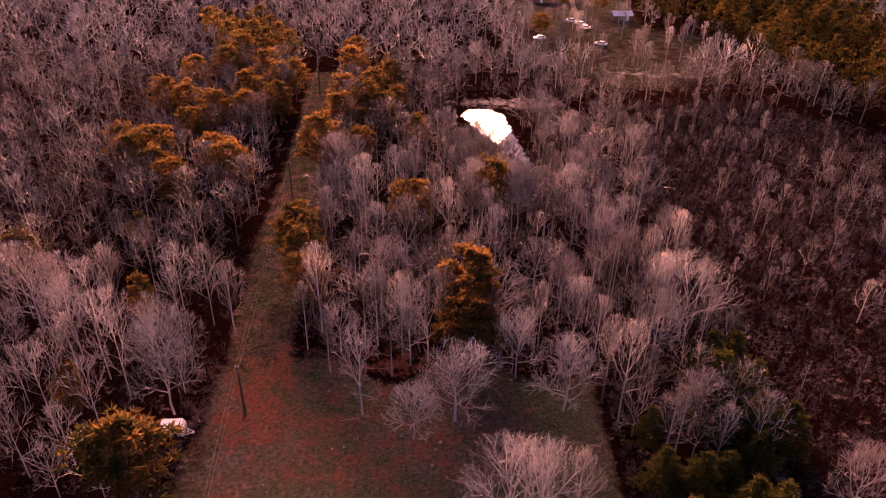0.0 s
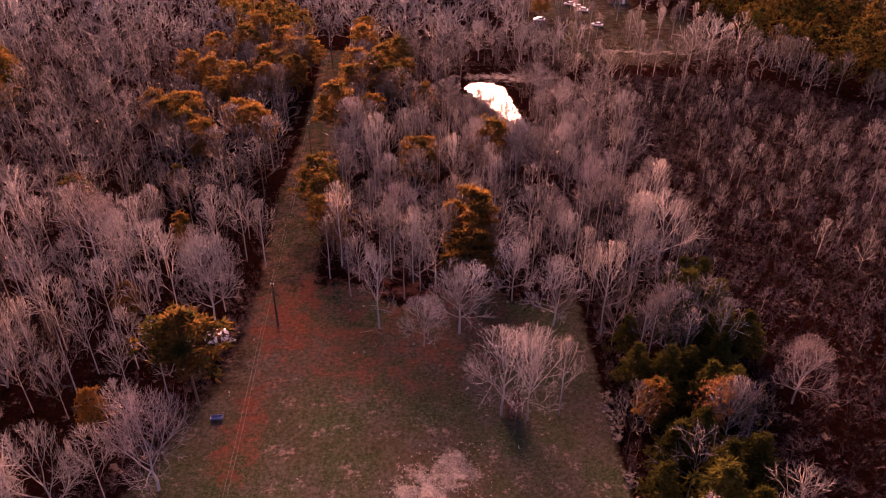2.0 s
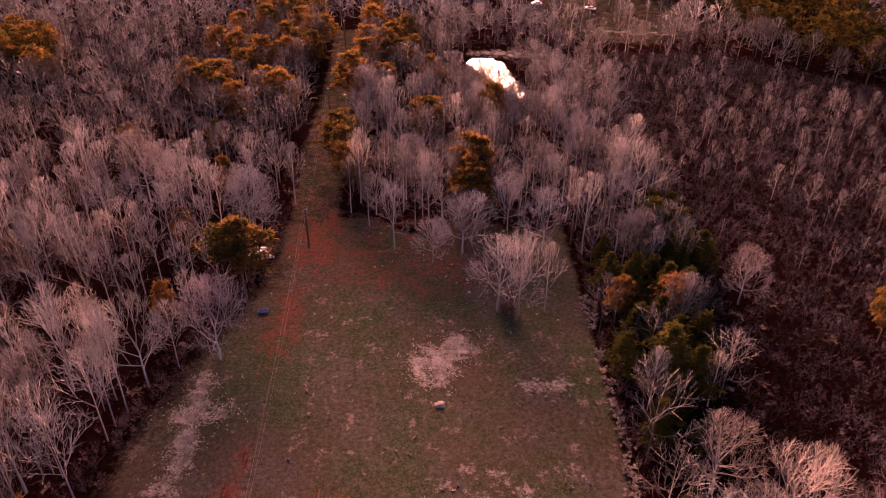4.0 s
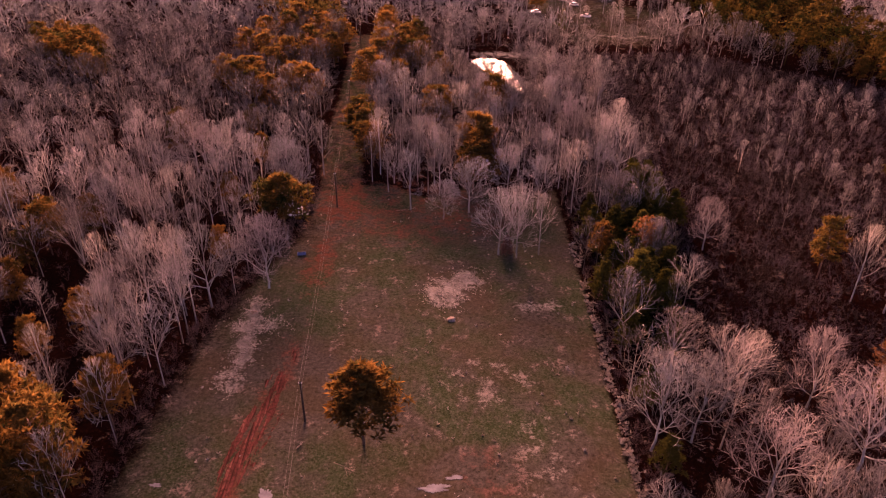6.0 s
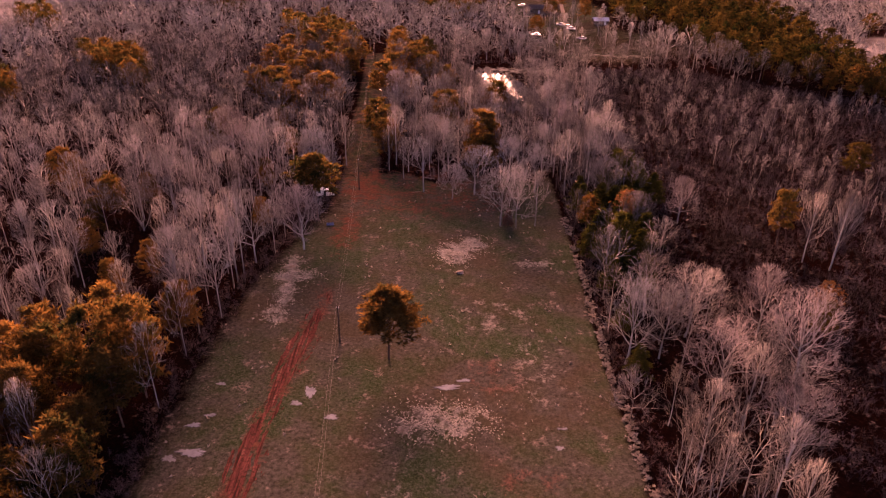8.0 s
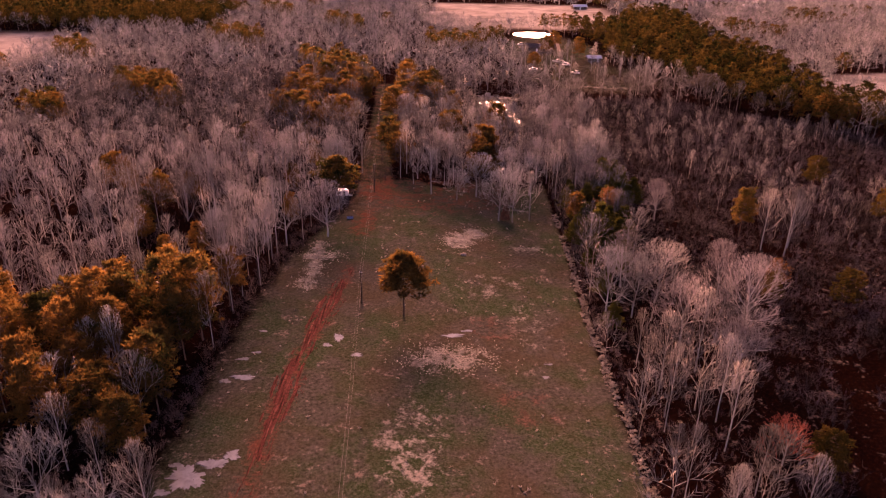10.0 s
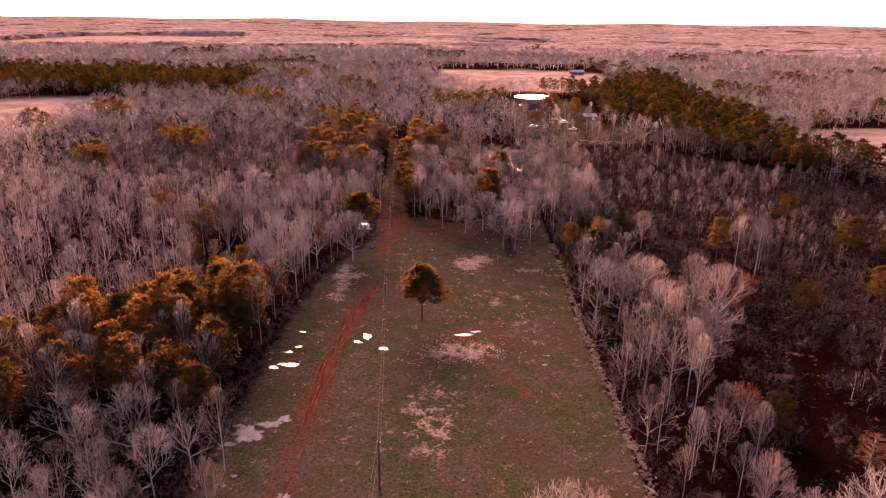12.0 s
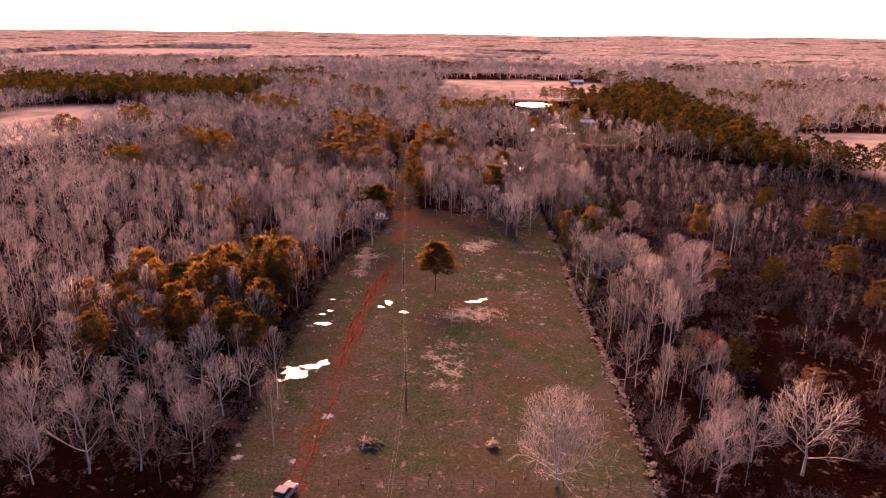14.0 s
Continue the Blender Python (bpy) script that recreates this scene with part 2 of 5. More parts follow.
def box(bm, x0, y0, z0, x1, y1, z1, bevel=0.0, m=None):
    r = bmesh.ops.create_cube(bm, size=1.0)["verts"]
    for p in r:
        p.co = Vector(((x0 + x1) / 2 + p.co.x * (x1 - x0), (y0 + y1) / 2 + p.co.y * (y1 - y0), (z0 + z1) / 2 + p.co.z * (z1 - z0)))
    if bevel:
        es = list({e for p in r for e in p.link_edges})
        r = bmesh.ops.bevel(bm, geom=es, offset=bevel, segments=2, affect="EDGES")["verts"]
    if m is not None:
        bmesh.ops.transform(bm, matrix=m, verts=r)
    return r


def rod(bm, a, b, r0, r1, sides=8):
    a, b = Vector(a), Vector(b)
    d = b - a
    q = d.to_track_quat("Z", "Y").to_matrix().to_4x4()
    bmesh.ops.create_cone(bm, cap_ends=True, segments=sides, radius1=r0, radius2=r1, depth=d.length, matrix=Matrix.Translation((a + b) / 2) @ q)


def stuff_mesh(v, f, place, yaw, sx, sz):
    """Repeats the array mesh (v, f) at each row of place, turned by yaw and scaled."""
    c, s = np.cos(yaw)[:, None], np.sin(yaw)[:, None]
    x, y, z = v[:, 0][None] * sx[:, None], v[:, 1][None] * sx[:, None], v[:, 2][None] * sz[:, None]
    out = np.stack((c * x - s * y + place[:, 0:1], s * x + c * y + place[:, 1:2], z + place[:, 2:3]), -1).reshape(-1, 3)
    return out, (f[None] + (np.arange(len(place)) * len(v))[:, None, None]).reshape(-1, f.shape[1])


def join_arrays(pairs):
    vs, fs, k = [], [], 0
    for v, f in pairs:
        vs.append(v)
        fs.append(f + k)
        k += len(v)
    return np.concatenate(vs), np.concatenate(fs)


# ---- the plan ----
def wave(x, y):
    return 0.25 * np.sin(x * 0.031 + 1.0) * np.cos(y * 0.027) + 0.10 * np.sin(x * 0.11 + y * 0.07)


def height(x, y):
    """The lie of the land: nearly flat by the field, low swells far off."""
    x, y = np.asarray(x, float), np.asarray(y, float)
    d = np.hypot(x, y)
    far = np.clip((d - 600) / 2500, 0, 1)
    return wave(x, y) + far * (7 * np.sin(x * 0.0021 + 0.6) * np.cos(y * 0.0017 + 0.4) + 4 * np.sin(x * 0.0052 + y * 0.003) - 46)


def ground_z(x, y):
    return float(height(x, y))


def wall_x(y):
    return np.interp(y, [-90, -45, 0, 30, 57, 70], [21.4, 22.0, 21.2, 22.2, 22.7, 23.0])


def wood_x(y):
    """Western edge of the open field."""
    return np.interp(y, [-90, -60, -33, 0, 17, 26, 34, 46, 56, 70, 85], [-43, -42.3, -42, -41, -39.5, -38, -36, -33, -30, -29.5, -31])


def track_x(y):
    return np.interp(y, [-90, -78, -62, -40, -10, 18, 45, 60], [-30.2, -30.2, -30, -29.6, -27.8, -25.2, -24, -24])


def lane_x(y):
    """Middle of the cleared power-line lane through the northern woods."""
    return np.interp(y, [60, 85, 105, 142, 178, 219, 300, 420], [-23, -25.5, -27.5, -28.5, -30.5, -34, -40, -50])


def smooth(a, b, v):
    t = np.clip((v - a) / (b - a), 0, 1)
    return t * t * (3 - 2 * t)


def in_field(x, y):
    north = 76 + 3 * np.sin(x * 0.3)
    f = smooth(-3.5, 3.0, x - wood_x(y)) * smooth(-1.0, 1.5, wall_x(y) - x) * smooth(-2, 4, north - y) * smooth(-82, -80, y)
    meadow = 0.5 * smooth(1.05, 0.6, np.hypot((x - 66) / 50, (y - 243) / 56) + 0.12 * np.sin(x * 0.13) * np.sin(y * 0.11))
    yard = 0.62 * smooth(1.1, 0.7, np.hypot((x - 57) / 34, (y - 325) / 88))
    return np.maximum(np.maximum(f, meadow), yard)


def in_lane(x, y):
    """The cleared strip under the wires."""
    return smooth(-1, 1.5, 5.2 - np.abs(x - lane_x(y))) * (y > 60) * (y < 215)


def patch(x, y, cx, cy, rx, ry):
    return smooth(1.25, 0.6, np.hypot((x - cx) / rx, (y - cy) / ry))


FAR_FIELDS = [(57, 530, 82, 105), (-262, 272, 40, 84), (242, 192, 62, 74), (-720, 1380, 230, 330), (-560, 690, 130, 42), (-330, 980, 170, 40), (150, 1250, 150, 40), (330, 1500, 280, 45), (-90, 1720, 320, 80), (640, 760, 90, 26), (-900, 820, 200, 60)]
SAND = [(-1.6, 34.2, 3.6, 4.6, 0.56), (2.2, 38.6, 3.2, 3.4, 0.54), (-31.6, 25.4, 4.2, 2.6, 0.5), (-32.2, 18.6, 2.2, 5.0, 0.52), (-32.6, 12.0, 2.0, 3.0, 0.5), (-4.0, -14, 7, 4, 0.38), (14.0, 31.0, 4.0, 2.5, 0.36), (21, 186, 17, 4.0, 0.55), (-9, -38, 5, 12, 0.3), (70, 215, 20, 3, 0.4), (-33, 30, 2, 3, 0.45), (4, 12, 7, 6, 0.2), (10, -2, 5, 9, 0.2)]


def pond_reach(x, y):
    """Below 1 inside the wedge-shaped pond that narrows towards the field."""
    t = (y - 182.5) / (144.5 - 182.5)
    mid = 12.6 + 10.2 * t ** 1.2 if np.ndim(t) == 0 else 12.6 + 10.2 * np.clip(t, 0, 1) ** 1.2
    half = 6.6 * np.clip(1.02 - t, 0.02, 1) ** 0.9 * np.clip(t * 6 + 0.25, 0.05, 1)
    return np.maximum(np.abs(x - mid) / half, np.abs(t - 0.5) * 2)


def far_crop(x, y):
    a = np.zeros_like(x)
    for cx, cy, rx, ry in FAR_FIELDS:
        r = ((np.abs(x - cx) / rx) ** 4 + (np.abs(y - cy) / ry) ** 4) ** 0.25
        a = np.maximum(a, smooth(1.06, 0.94, r + 0.06 * np.sin(x * 0.07) * np.cos(y * 0.05)))
    return a


def ground():
    xs = np.concatenate((-np.geomspace(120, 4800, 34)[::-1], np.arange(-117, -48, 3.0), np.arange(-48, 26, 1.0), np.arange(26, 117, 3.0), np.geomspace(120, 4800, 34)))
    ys = np.concatenate((-np.geomspace(103, 900, 10)[::-1], np.arange(-100, 84, 1.0), np.arange(84, 300, 3.0), np.geomspace(303, 4800, 60)))
    X, Y = np.meshgrid(xs, ys)
    Z = height(X, Y)
    Z = Z - 0.9 * smooth(1.15, 0.7, pond_reach(X, Y)) * (Y < 260)
    v = np.stack((X, Y, Z), -1).reshape(-1, 3)
    w = len(xs)
    i = (np.arange(len(ys) - 1)[:, None] * w + np.arange(w - 1)[None]).ravel()
    me = raw_mesh("ground", v, np.stack((i, i + 1, i + w + 1, i + w), 1), M_GROUND, True)
    x, y = v[:, 0], v[:, 1]
    cover = np.zeros((len(v), 4), np.float32)
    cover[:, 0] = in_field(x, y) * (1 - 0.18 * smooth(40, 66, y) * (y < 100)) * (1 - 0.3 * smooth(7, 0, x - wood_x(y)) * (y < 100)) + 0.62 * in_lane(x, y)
    for cx, cy, rx, ry, much in SAND:
        cover[:, 1] = np.maximum(cover[:, 1], patch(x, y, cx, cy, rx, ry) * much)
    edge = np.abs(x - track_x(y))
    cover[:, 2] = 0.24 * in_lane(x, y) + smooth(3.0, 0.8, edge) * 0.42 * smooth(36, 8, y) * smooth(-86, -83, y) + 0.46 * patch(x, y, -24.6, 43, 3.4, 11) + 0.36 * patch(x, y, -8, 66, 24, 17) + 0.22 * patch(x, y, 7, -27, 6, 7) + 0.22 * patch(x, y, -3, -52, 6, 8) + 0.2 * patch(x, y, 4, -5, 6, 5)
    cover[:, 3] = far_crop(x, y)
    a = me.color_attributes.new("cover", "FLOAT_COLOR", "POINT")
    a.data.foreach_set("color", cover.ravel())
    tagged(new("ground", me), "brown winter ground with patchy grass and shade-darkened fallen leaves", "ground", kind="structure")


ground()


# ---- trees: branches as arrays ----
def tubes(segs):
    """Tapered limbs; points where the thin end is nothing; single slivers for one-sided twigs."""
    vs, fs, k = [], [], 0
    for p, q, r0, r1, sides in segs:
        d = q - p
        d = d / (np.linalg.norm(d) + 1e-9)
        u = np.cross(d, (0.31, 0.9, 0.17))
        u /= np.linalg.norm(u) + 1e-9
        w = np.cross(d, u)
        if sides == 1:
            turn = 9.1 * p[0] + 7.3 * p[1] + 5.7 * q[2]
            s = (math.cos(turn * 9) * u + math.sin(turn * 9) * w) * r0
            vs.append(np.vstack((p + s, p - s, q)))
            fs.append(np.array(((k, k + 1, k + 2),)))
            k += 3
            continue
        a = np.arange(sides) * 2 * np.pi / sides
        ring = np.cos(a)[:, None] * u + np.sin(a)[:, None] * w
        i = np.arange(sides)
        j = (i + 1) % sides
        if r1 <= 0:
            vs.append(np.vstack((p + ring * r0, q[None])))
            fs.append(np.stack((i, j, np.full(sides, sides)), 1) + k)
            k += sides + 1
        else:
            vs.append(np.vstack((p + ring * r0, q + ring * r1)))
            fs.append(np.vstack((np.stack((i, j, j + sides), 1), np.stack((i, j + sides, i + sides), 1))) + k)
            k += 2 * sides
    return np.concatenate(vs), np.concatenate(fs)


def unit(v):
    return v / (np.linalg.norm(v) + 1e-9)


HABIT = {   # bare bole, top of the trunk, crown's middle, lean of the limbs from upright (degrees), rise
    "round": (0.17, 0.5, 0.36, (12, 86), 0.07),
    "upright": (0.26, 0.95, 0.36, (30, 66), 0.16),
    "spreading": (0.05, 0.4, 0.36, (5, 72), 0.06),
    "vase": (0.03, 0.12, 0.5, (6, 50), 0.1),
    "snag": (0.26, 0.72, 0.45, (30, 85), 0.1),
}


def bare_tree(seed, style, forks, fine, r_tip):
    """A leafless tree 1 high and 1 wide, to be scaled: limbs fork again and again, bend upwards and end at an uneven dome.
    forks: limbs, then branches on each. Returns trunk and crown segments."""
    g = np.random.default_rng(seed)
    bole, top, middle, lean, rise = HABIT[style]
    bole *= g.uniform(0.85, 1.2)
    mid = bole + (1 - bole) * middle
    lobes = [(k, g.uniform(0, 6.28), g.uniform(0.05, 0.13)) for k in (1, 2, 3, 5)]
    trunk, crown = [], []
    last = len(forks) - 1

    def reach(p, d):
        """How far the crown's outline lies from p along d."""
        az = math.atan2(d[1], d[0])
        half = 0.5 * (1 + sum(a * math.cos(k * az + f) for k, f, a in lobes) * math.hypot(d[0], d[1]))
        s = np.array((1 / half, 1 / half, 1 / ((1 - mid) if d[2] > 0 else max(0.12, mid - bole * 0.8))))
        o, e = (p - (0, 0, mid)) * s, d * s
        a, b, c = e @ e, o @ e, o @ o - 1
        return (-b + math.sqrt(max(b * b - a * c, 0))) / a if b * b > a * c else 0.0

    def grow(p, d, length, r, level, into):
        n = ((4, 3, 2, 1) if fine else (1, 1, 1, 1))[min(level, 3)]
        if level == last:
            n = 1
        line, way = [p], d
        for k in range(n):
            way = unit(way + g.normal(0, 0.12 if fine else 0.08, 3) + (0, 0, rise))
            line.append(line[-1] + way * length / n)
        for k in range(n):
            r0, r1 = r * (1 - 0.6 * k / n), r * (1 - 0.6 * (k + 1) / n)
            if level == last:
                into.append((line[k], line[k + 1], r_tip, 0, 1 if not fine or last > 2 else 3))
            elif k == n - 1:
                into.append((line[k], line[k + 1], r0, 0, 3))
            else:
                into.append((line[k], line[k + 1], r0, r1, 3))
        if level == last:
            return
        turn = g.uniform(0, 6.28)
        m = forks[level + 1]
        for j in range(m):
            t = 0.26 + 0.72 * (j + g.uniform(0.2, 0.9)) / m
            k = min(int(t * n), n - 1)
            a = line[k] + (line[k + 1] - line[k]) * (t * n - k)
            way = unit(line[k + 1] - line[k])
            turn += 2.4 + g.uniform(-0.5, 0.5)
            u = unit(np.cross(way, (0.3, 0.2, 0.93)))
            side = math.cos(turn) * u + math.sin(turn) * np.cross(way, u)
            tilt = radians(g.uniform(26, 58))
            c = unit(way * math.cos(tilt) + side * math.sin(tilt) + (0, 0, 0.12))
            far = min(length * (0.78 - 0.3 * t) * g.uniform(0.75, 1.2), reach(a, c) * g.uniform(0.9, 1.04))
            if far > 0.015:
                grow(a, c, far, max(r * (0.56 - 0.2 * t), r_tip), level + 1, crown)

    steps = 4 if fine else 1
    bent = np.cumsum(np.vstack(((0, 0), g.normal(0, 0.011, (steps, 2)))), 0)
    pts = [np.array((*bent[k], -0.02 + (top + 0.02) * k / steps)) for k in range(steps + 1)]
    thick = 0.0165 if fine else max(0.013, 2 * r_tip)
    for k in range(steps):
        r0, r1 = thick * (1 - 0.7 * k / steps), thick * (1 - 0.7 * (k + 1) / steps)
        trunk.append((pts[k], pts[k + 1], r0, r1, 6) if fine else (pts[k], pts[k + 1], r0, 0, 3))
    turn = g.uniform(0, 6.28)
    for j in range(forks[0]):
        u = (j + g.random()) / forks[0]
        z = bole + (top - bole) * u if style != "vase" else g.uniform(0.0, top)
        k = min(int(z / top * steps), steps - 1)
        a = pts[k] + (pts[k + 1] - pts[k]) * np.clip((z - pts[k][2]) / (pts[k + 1][2] - pts[k][2]), 0, 1)
        turn += 2.4 + g.uniform(-0.4, 0.4)
        tilt = radians(lean[1] + (lean[0] - lean[1]) * (u if style != "vase" else g.random()))
        d = unit(np.array((math.sin(tilt) * math.cos(turn), math.sin(tilt) * math.sin(turn), math.cos(tilt))))
        if style == "snag" and math.cos(2 * turn) < -0.45:
            continue
        far = reach(a, d) * g.uniform(0.72, 0.94)
        if style == "upright":
            far = min(far, 0.52)
        if far > 0.03:
            grow(a, d, far, thick * (0.36 if style != "upright" else 0.24), 0, trunk if style != "upright" else crown)
    return trunk, crown


def blades(g, centres, count, length, width, lift=0.4):
    """Tufts of narrow blades about the given centres."""
    n = len(centres) * count
    c = np.repeat(centres, count, 0)
    d = g.normal(0, 1, (n, 3))
    d[:, 2] = np.abs(d[:, 2]) * 0.8 + lift * g.random(n) - 0.25
    d /= np.linalg.norm(d, axis=1)[:, None]
    s = np.cross(d, g.normal(0, 1, (n, 3)))
    s /= np.linalg.norm(s, axis=1)[:, None] + 1e-9
    ln = length * g.uniform(0.6, 1.2, (n, 1))
    a = c - d * ln * 0.1
    v = np.stack((a + s * width * 0.5 + d * ln * 0.35, a - s * width * 0.5 + d * ln * 0.35, a + d * ln, a), 1)
    i = np.arange(n) * 4
    return v.reshape(-1, 3), np.vstack((np.stack((i, i + 1, i + 2), 1), np.stack((i, i + 3, i + 1), 1)))


def pine(seed, levels, arms, pads, count, size, low=0.38, shape="round"):
    """A pine 1 high, about 1 wide: trunk and boughs as segments, and pads of needles along the boughs."""
    g = np.random.default_rng(seed)
    lean = g.normal(0, 0.004, 2)
    trunk = []
    z = np.linspace(-0.02, 0.96, 6)
    for k in range(5):
        a, b = np.array((lean[0] * k, lean[1] * k, z[k])), np.array((lean[0] * (k + 1), lean[1] * (k + 1), z[k + 1]))
        trunk.append((a, b, 0.017 * (1 - k * 0.17), 0.017 * (0.83 - k * 0.17), 6))
    cent, room = [], []
    lobe = [g.uniform(0, 6.28) for _ in range(3)]
    for i in range(levels):
        u = (i + 0.5) / levels
        zz = low + (0.93 - low) * u
        if shape == "round":
            wide = 0.47 * math.sqrt(max(0.03, 1 - ((u - 0.16) / 0.9) ** 2))
        else:
            wide = 0.47 * (1.02 - u) ** (0.52 if shape == "umbrella" else 0.75)
        for j in range(arms if u < 0.8 else max(3, arms - 2)):
            az = j * 2 * math.pi / arms + i * 1.1 + g.uniform(-0.4, 0.4)
            r = wide * g.uniform(0.68, 1.06) * (1 + 0.06 * sum(math.cos((k + 1) * az + f) for k, f in enumerate(lobe)))
            k = z.searchsorted(zz) - 1
            s = np.array((lean[0] * k, lean[1] * k, zz))
            e = s + np.array((math.cos(az) * r, math.sin(az) * r, r * g.uniform(-0.05, 0.3)))
            trunk.append((s, e, 0.005, 0, 3))
            across = np.array((-math.sin(az), math.cos(az), 0.0))
            for q in range(pads):
                t = 0.42 + 0.6 * (q + g.random()) / pads
                cent.append(s + (e - s) * t + across * g.normal(0, 0.2 * r * t) + (0, 0, g.normal(0.01, 0.015)))
                room.append(g.uniform(0.75, 1.25))
    for _ in range(arms):
        cent.append(np.array((lean[0] * 5, lean[1] * 5, 0.93)) + g.normal(0, 0.03, 3) * (1, 1, 0.6))
        room.append(g.uniform(0.7, 1.0))
    c = np.repeat(np.array(cent), count, 0)
    n = len(c)
    big = np.repeat(np.array(room), count)[:, None] * size
    out = g.normal(0, 1, (n, 3)) + unit(np.array((0, 0, 1.0))) * 0.45
    out /= np.linalg.norm(out, axis=1)[:, None]
    side = np.cross(out, g.normal(0, 1, (n, 3)))
    side /= np.linalg.norm(side, axis=1)[:, None] + 1e-9
    flat = np.array((1, 1, 0.62))
    a = c + out * big * 0.3 * flat
    tip = c + (out + g.normal(0, 0.16, (n, 3))) * big * flat * g.uniform(0.75, 1.15, (n, 1))
    v = np.stack((a + side * big * 0.14, a - side * big * 0.14, tip), 1).reshape(-1, 3)
    i = np.arange(n) * 3
    return trunk, (v, np.stack((i, i + 1, i + 2), 1))


def thing_at_origin(name, label, category, trunk, crown, m_trunk, m_crown, crown_label="", group=""):
    root = new(name)
    tagged(root, label, category, group)
    tv = tubes(trunk)
    mesh_part("trunk", raw_mesh("trunk", *tv, m_trunk, True), root)
    cv = crown if isinstance(crown, tuple) else tubes(crown)
    mesh_part("crown", raw_mesh("crown", *cv, m_crown), root, crown_label)
    return root


class Kind:
    """Some variants of one kind of tree; the first use of each is the thing itself, the next ones copies."""
    def __init__(self, makers):
        self.makers, self.made, self.used = makers, [None] * len(makers), 0

    def put(self, x, y, h, w, yaw, which=None):
        k = self.used % len(self.makers) if which is None else which
        self.used += 1
        m = Matrix.LocRotScale((x, y, ground_z(x, y)), Euler((0, 0, yaw)), (w, w, h))
        if self.made[k] is None:
            ob = self.makers[k]()
            self.made[k] = ob
            ob.matrix_basis = m
        else:
            ob = copy_thing(self.made[k], m @ Matrix.Diagonal((*[1 / s for s in self.made[k].scale], 1)))
        return ob


def bare_maker(seed, style, label, m_trunk, m_crown, forks=(8, 6, 6, 5), twig=0.0014, crown_label="", group="bare trees of the woods"):
    return lambda: thing_at_origin("bare_tree", label, "tree", *bare_tree(seed, style, forks, True, twig), m_trunk, m_crown, crown_label, group)


def pine_maker(seed, label, mat, shape="round", low=0.38, group="pines", name="pine_tree", dense=18):
    return lambda: thing_at_origin(name, label, "tree", *pine(seed, 8, 7, 4, dense, 0.095, low, shape), M_PINEBARK, mat, "tufted needles", group)


SHORE = Kind([bare_maker(k, "round", "thickly twigged leafless tree south of the pond", M_BARK, M_TWIG, (10, 6, 6, 5), 0.0036) for k in (8, 9)])
ROUND = Kind([bare_maker(k, "round", "leafless grey hardwood with broad domed crown", M_BARK, M_TWIG_LIGHT) for k in (1, 2, 3, 4)])
OAK = Kind([bare_maker(k, "round", "leafless light grey oak with dense domed crown", M_BARK, M_OAK, (10, 7, 6, 5), 0.0013, group="oaks in the field") for k in (5, 6, 7)])
TAN = Kind([bare_maker(k, "round", "leafless tan hardwood with dense rounded crown", M_BARK, M_TWIG_TAN, (10, 7, 6, 5), 0.0016) for k in (11, 12)])
PINK = Kind([bare_maker(k, "round", "leafless hardwood with pinkish budding crown", M_BARK, M_TWIG_PINK, (9, 7, 6, 5), 0.0016) for k in (21, 22, 23)])
TALL = Kind([bare_maker(k, "upright", "slender leafless grey tree with straight trunk", M_BARK, M_TWIG, (16, 6, 5), 0.0017) for k in (31, 32, 33, 34)])
PALE = Kind([bare_maker(k, "upright", "slender leafless tree with pale whitish bark", M_PALE, M_PALE, (15, 6, 5), 0.0018) for k in (41, 42)])
VASE = Kind([bare_maker(k, "vase", "leafless many-stemmed grey tree in the underwood", M_BARK, M_TWIG) for k in (51, 52)])
SNAG = Kind([bare_maker(61, "snag", "pale half-dead tree with broken ragged limbs", M_PALE, M_PALE, (9, 5, 5, 4), 0.002)])
SPREADING = Kind([bare_maker(75, "spreading", "large leafless tree with many spreading pinkish-grey stems", M_BARK, M_TWIG_TAN, (16, 6, 5, 4), 0.0016)])
REDBUD = Kind([bare_maker(71, "spreading", "small tree with bright red budding twigs", M_BARK, M_TWIG_RED, (10, 5, 5, 4))])
PINE = Kind([pine_maker(k, "pine with orange-lit rounded needle crown", M_NEEDLE, "round", lo) for k, lo in ((81, 0.22), (82, 0.3), (83, 0.34))])
DOME_PINE = Kind([pine_maker(k, "pine with wide domed orange-lit crown", M_NEEDLE, "round", 0.22, dense=38) for k in (85, 86)])
SMALL_PINE = Kind([pine_maker(k, "small olive and orange pine among bare trees", M_NEEDLE, "round", 0.18) for k in (87, 89)])
OLIVE_PINE = Kind([pine_maker(k, "olive-brown pine standing in the leafless thicket", M_NEEDLE_BELT, "round", 0.14) for k in (78, 79)])
HIGH_PINE = Kind([pine_maker(84, "tall pine with bare trunk and high crown", M_NEEDLE, "umbrella", 0.5)])
CEDAR = Kind([pine_maker(k, "dark green conical evergreen at the wood's edge", M_NEEDLE_DARK, "cone", 0.08, "evergreens", "evergreen_tree") for k in (91, 92)])
OAKLEAF = Kind([lambda: thing_at_origin("leafy_tree", "small oak still holding orange dead leaves", "tree", *pine(95, 7, 5, 5, 10, 0.07, 0.25), M_BARK, M_DEADLEAF, "orange dead leaves", "oaks in dead leaf")])

rng = np.random.default_rng(7)
STANDING = []   # x, y, crown radius of each tree that is a thing


def stand(kind, x, y, h, w, which=None):
    STANDING.append((x, y, w * 0.5))
    return kind.put(x, y, h, w, rng.uniform(0, 6.28), which)


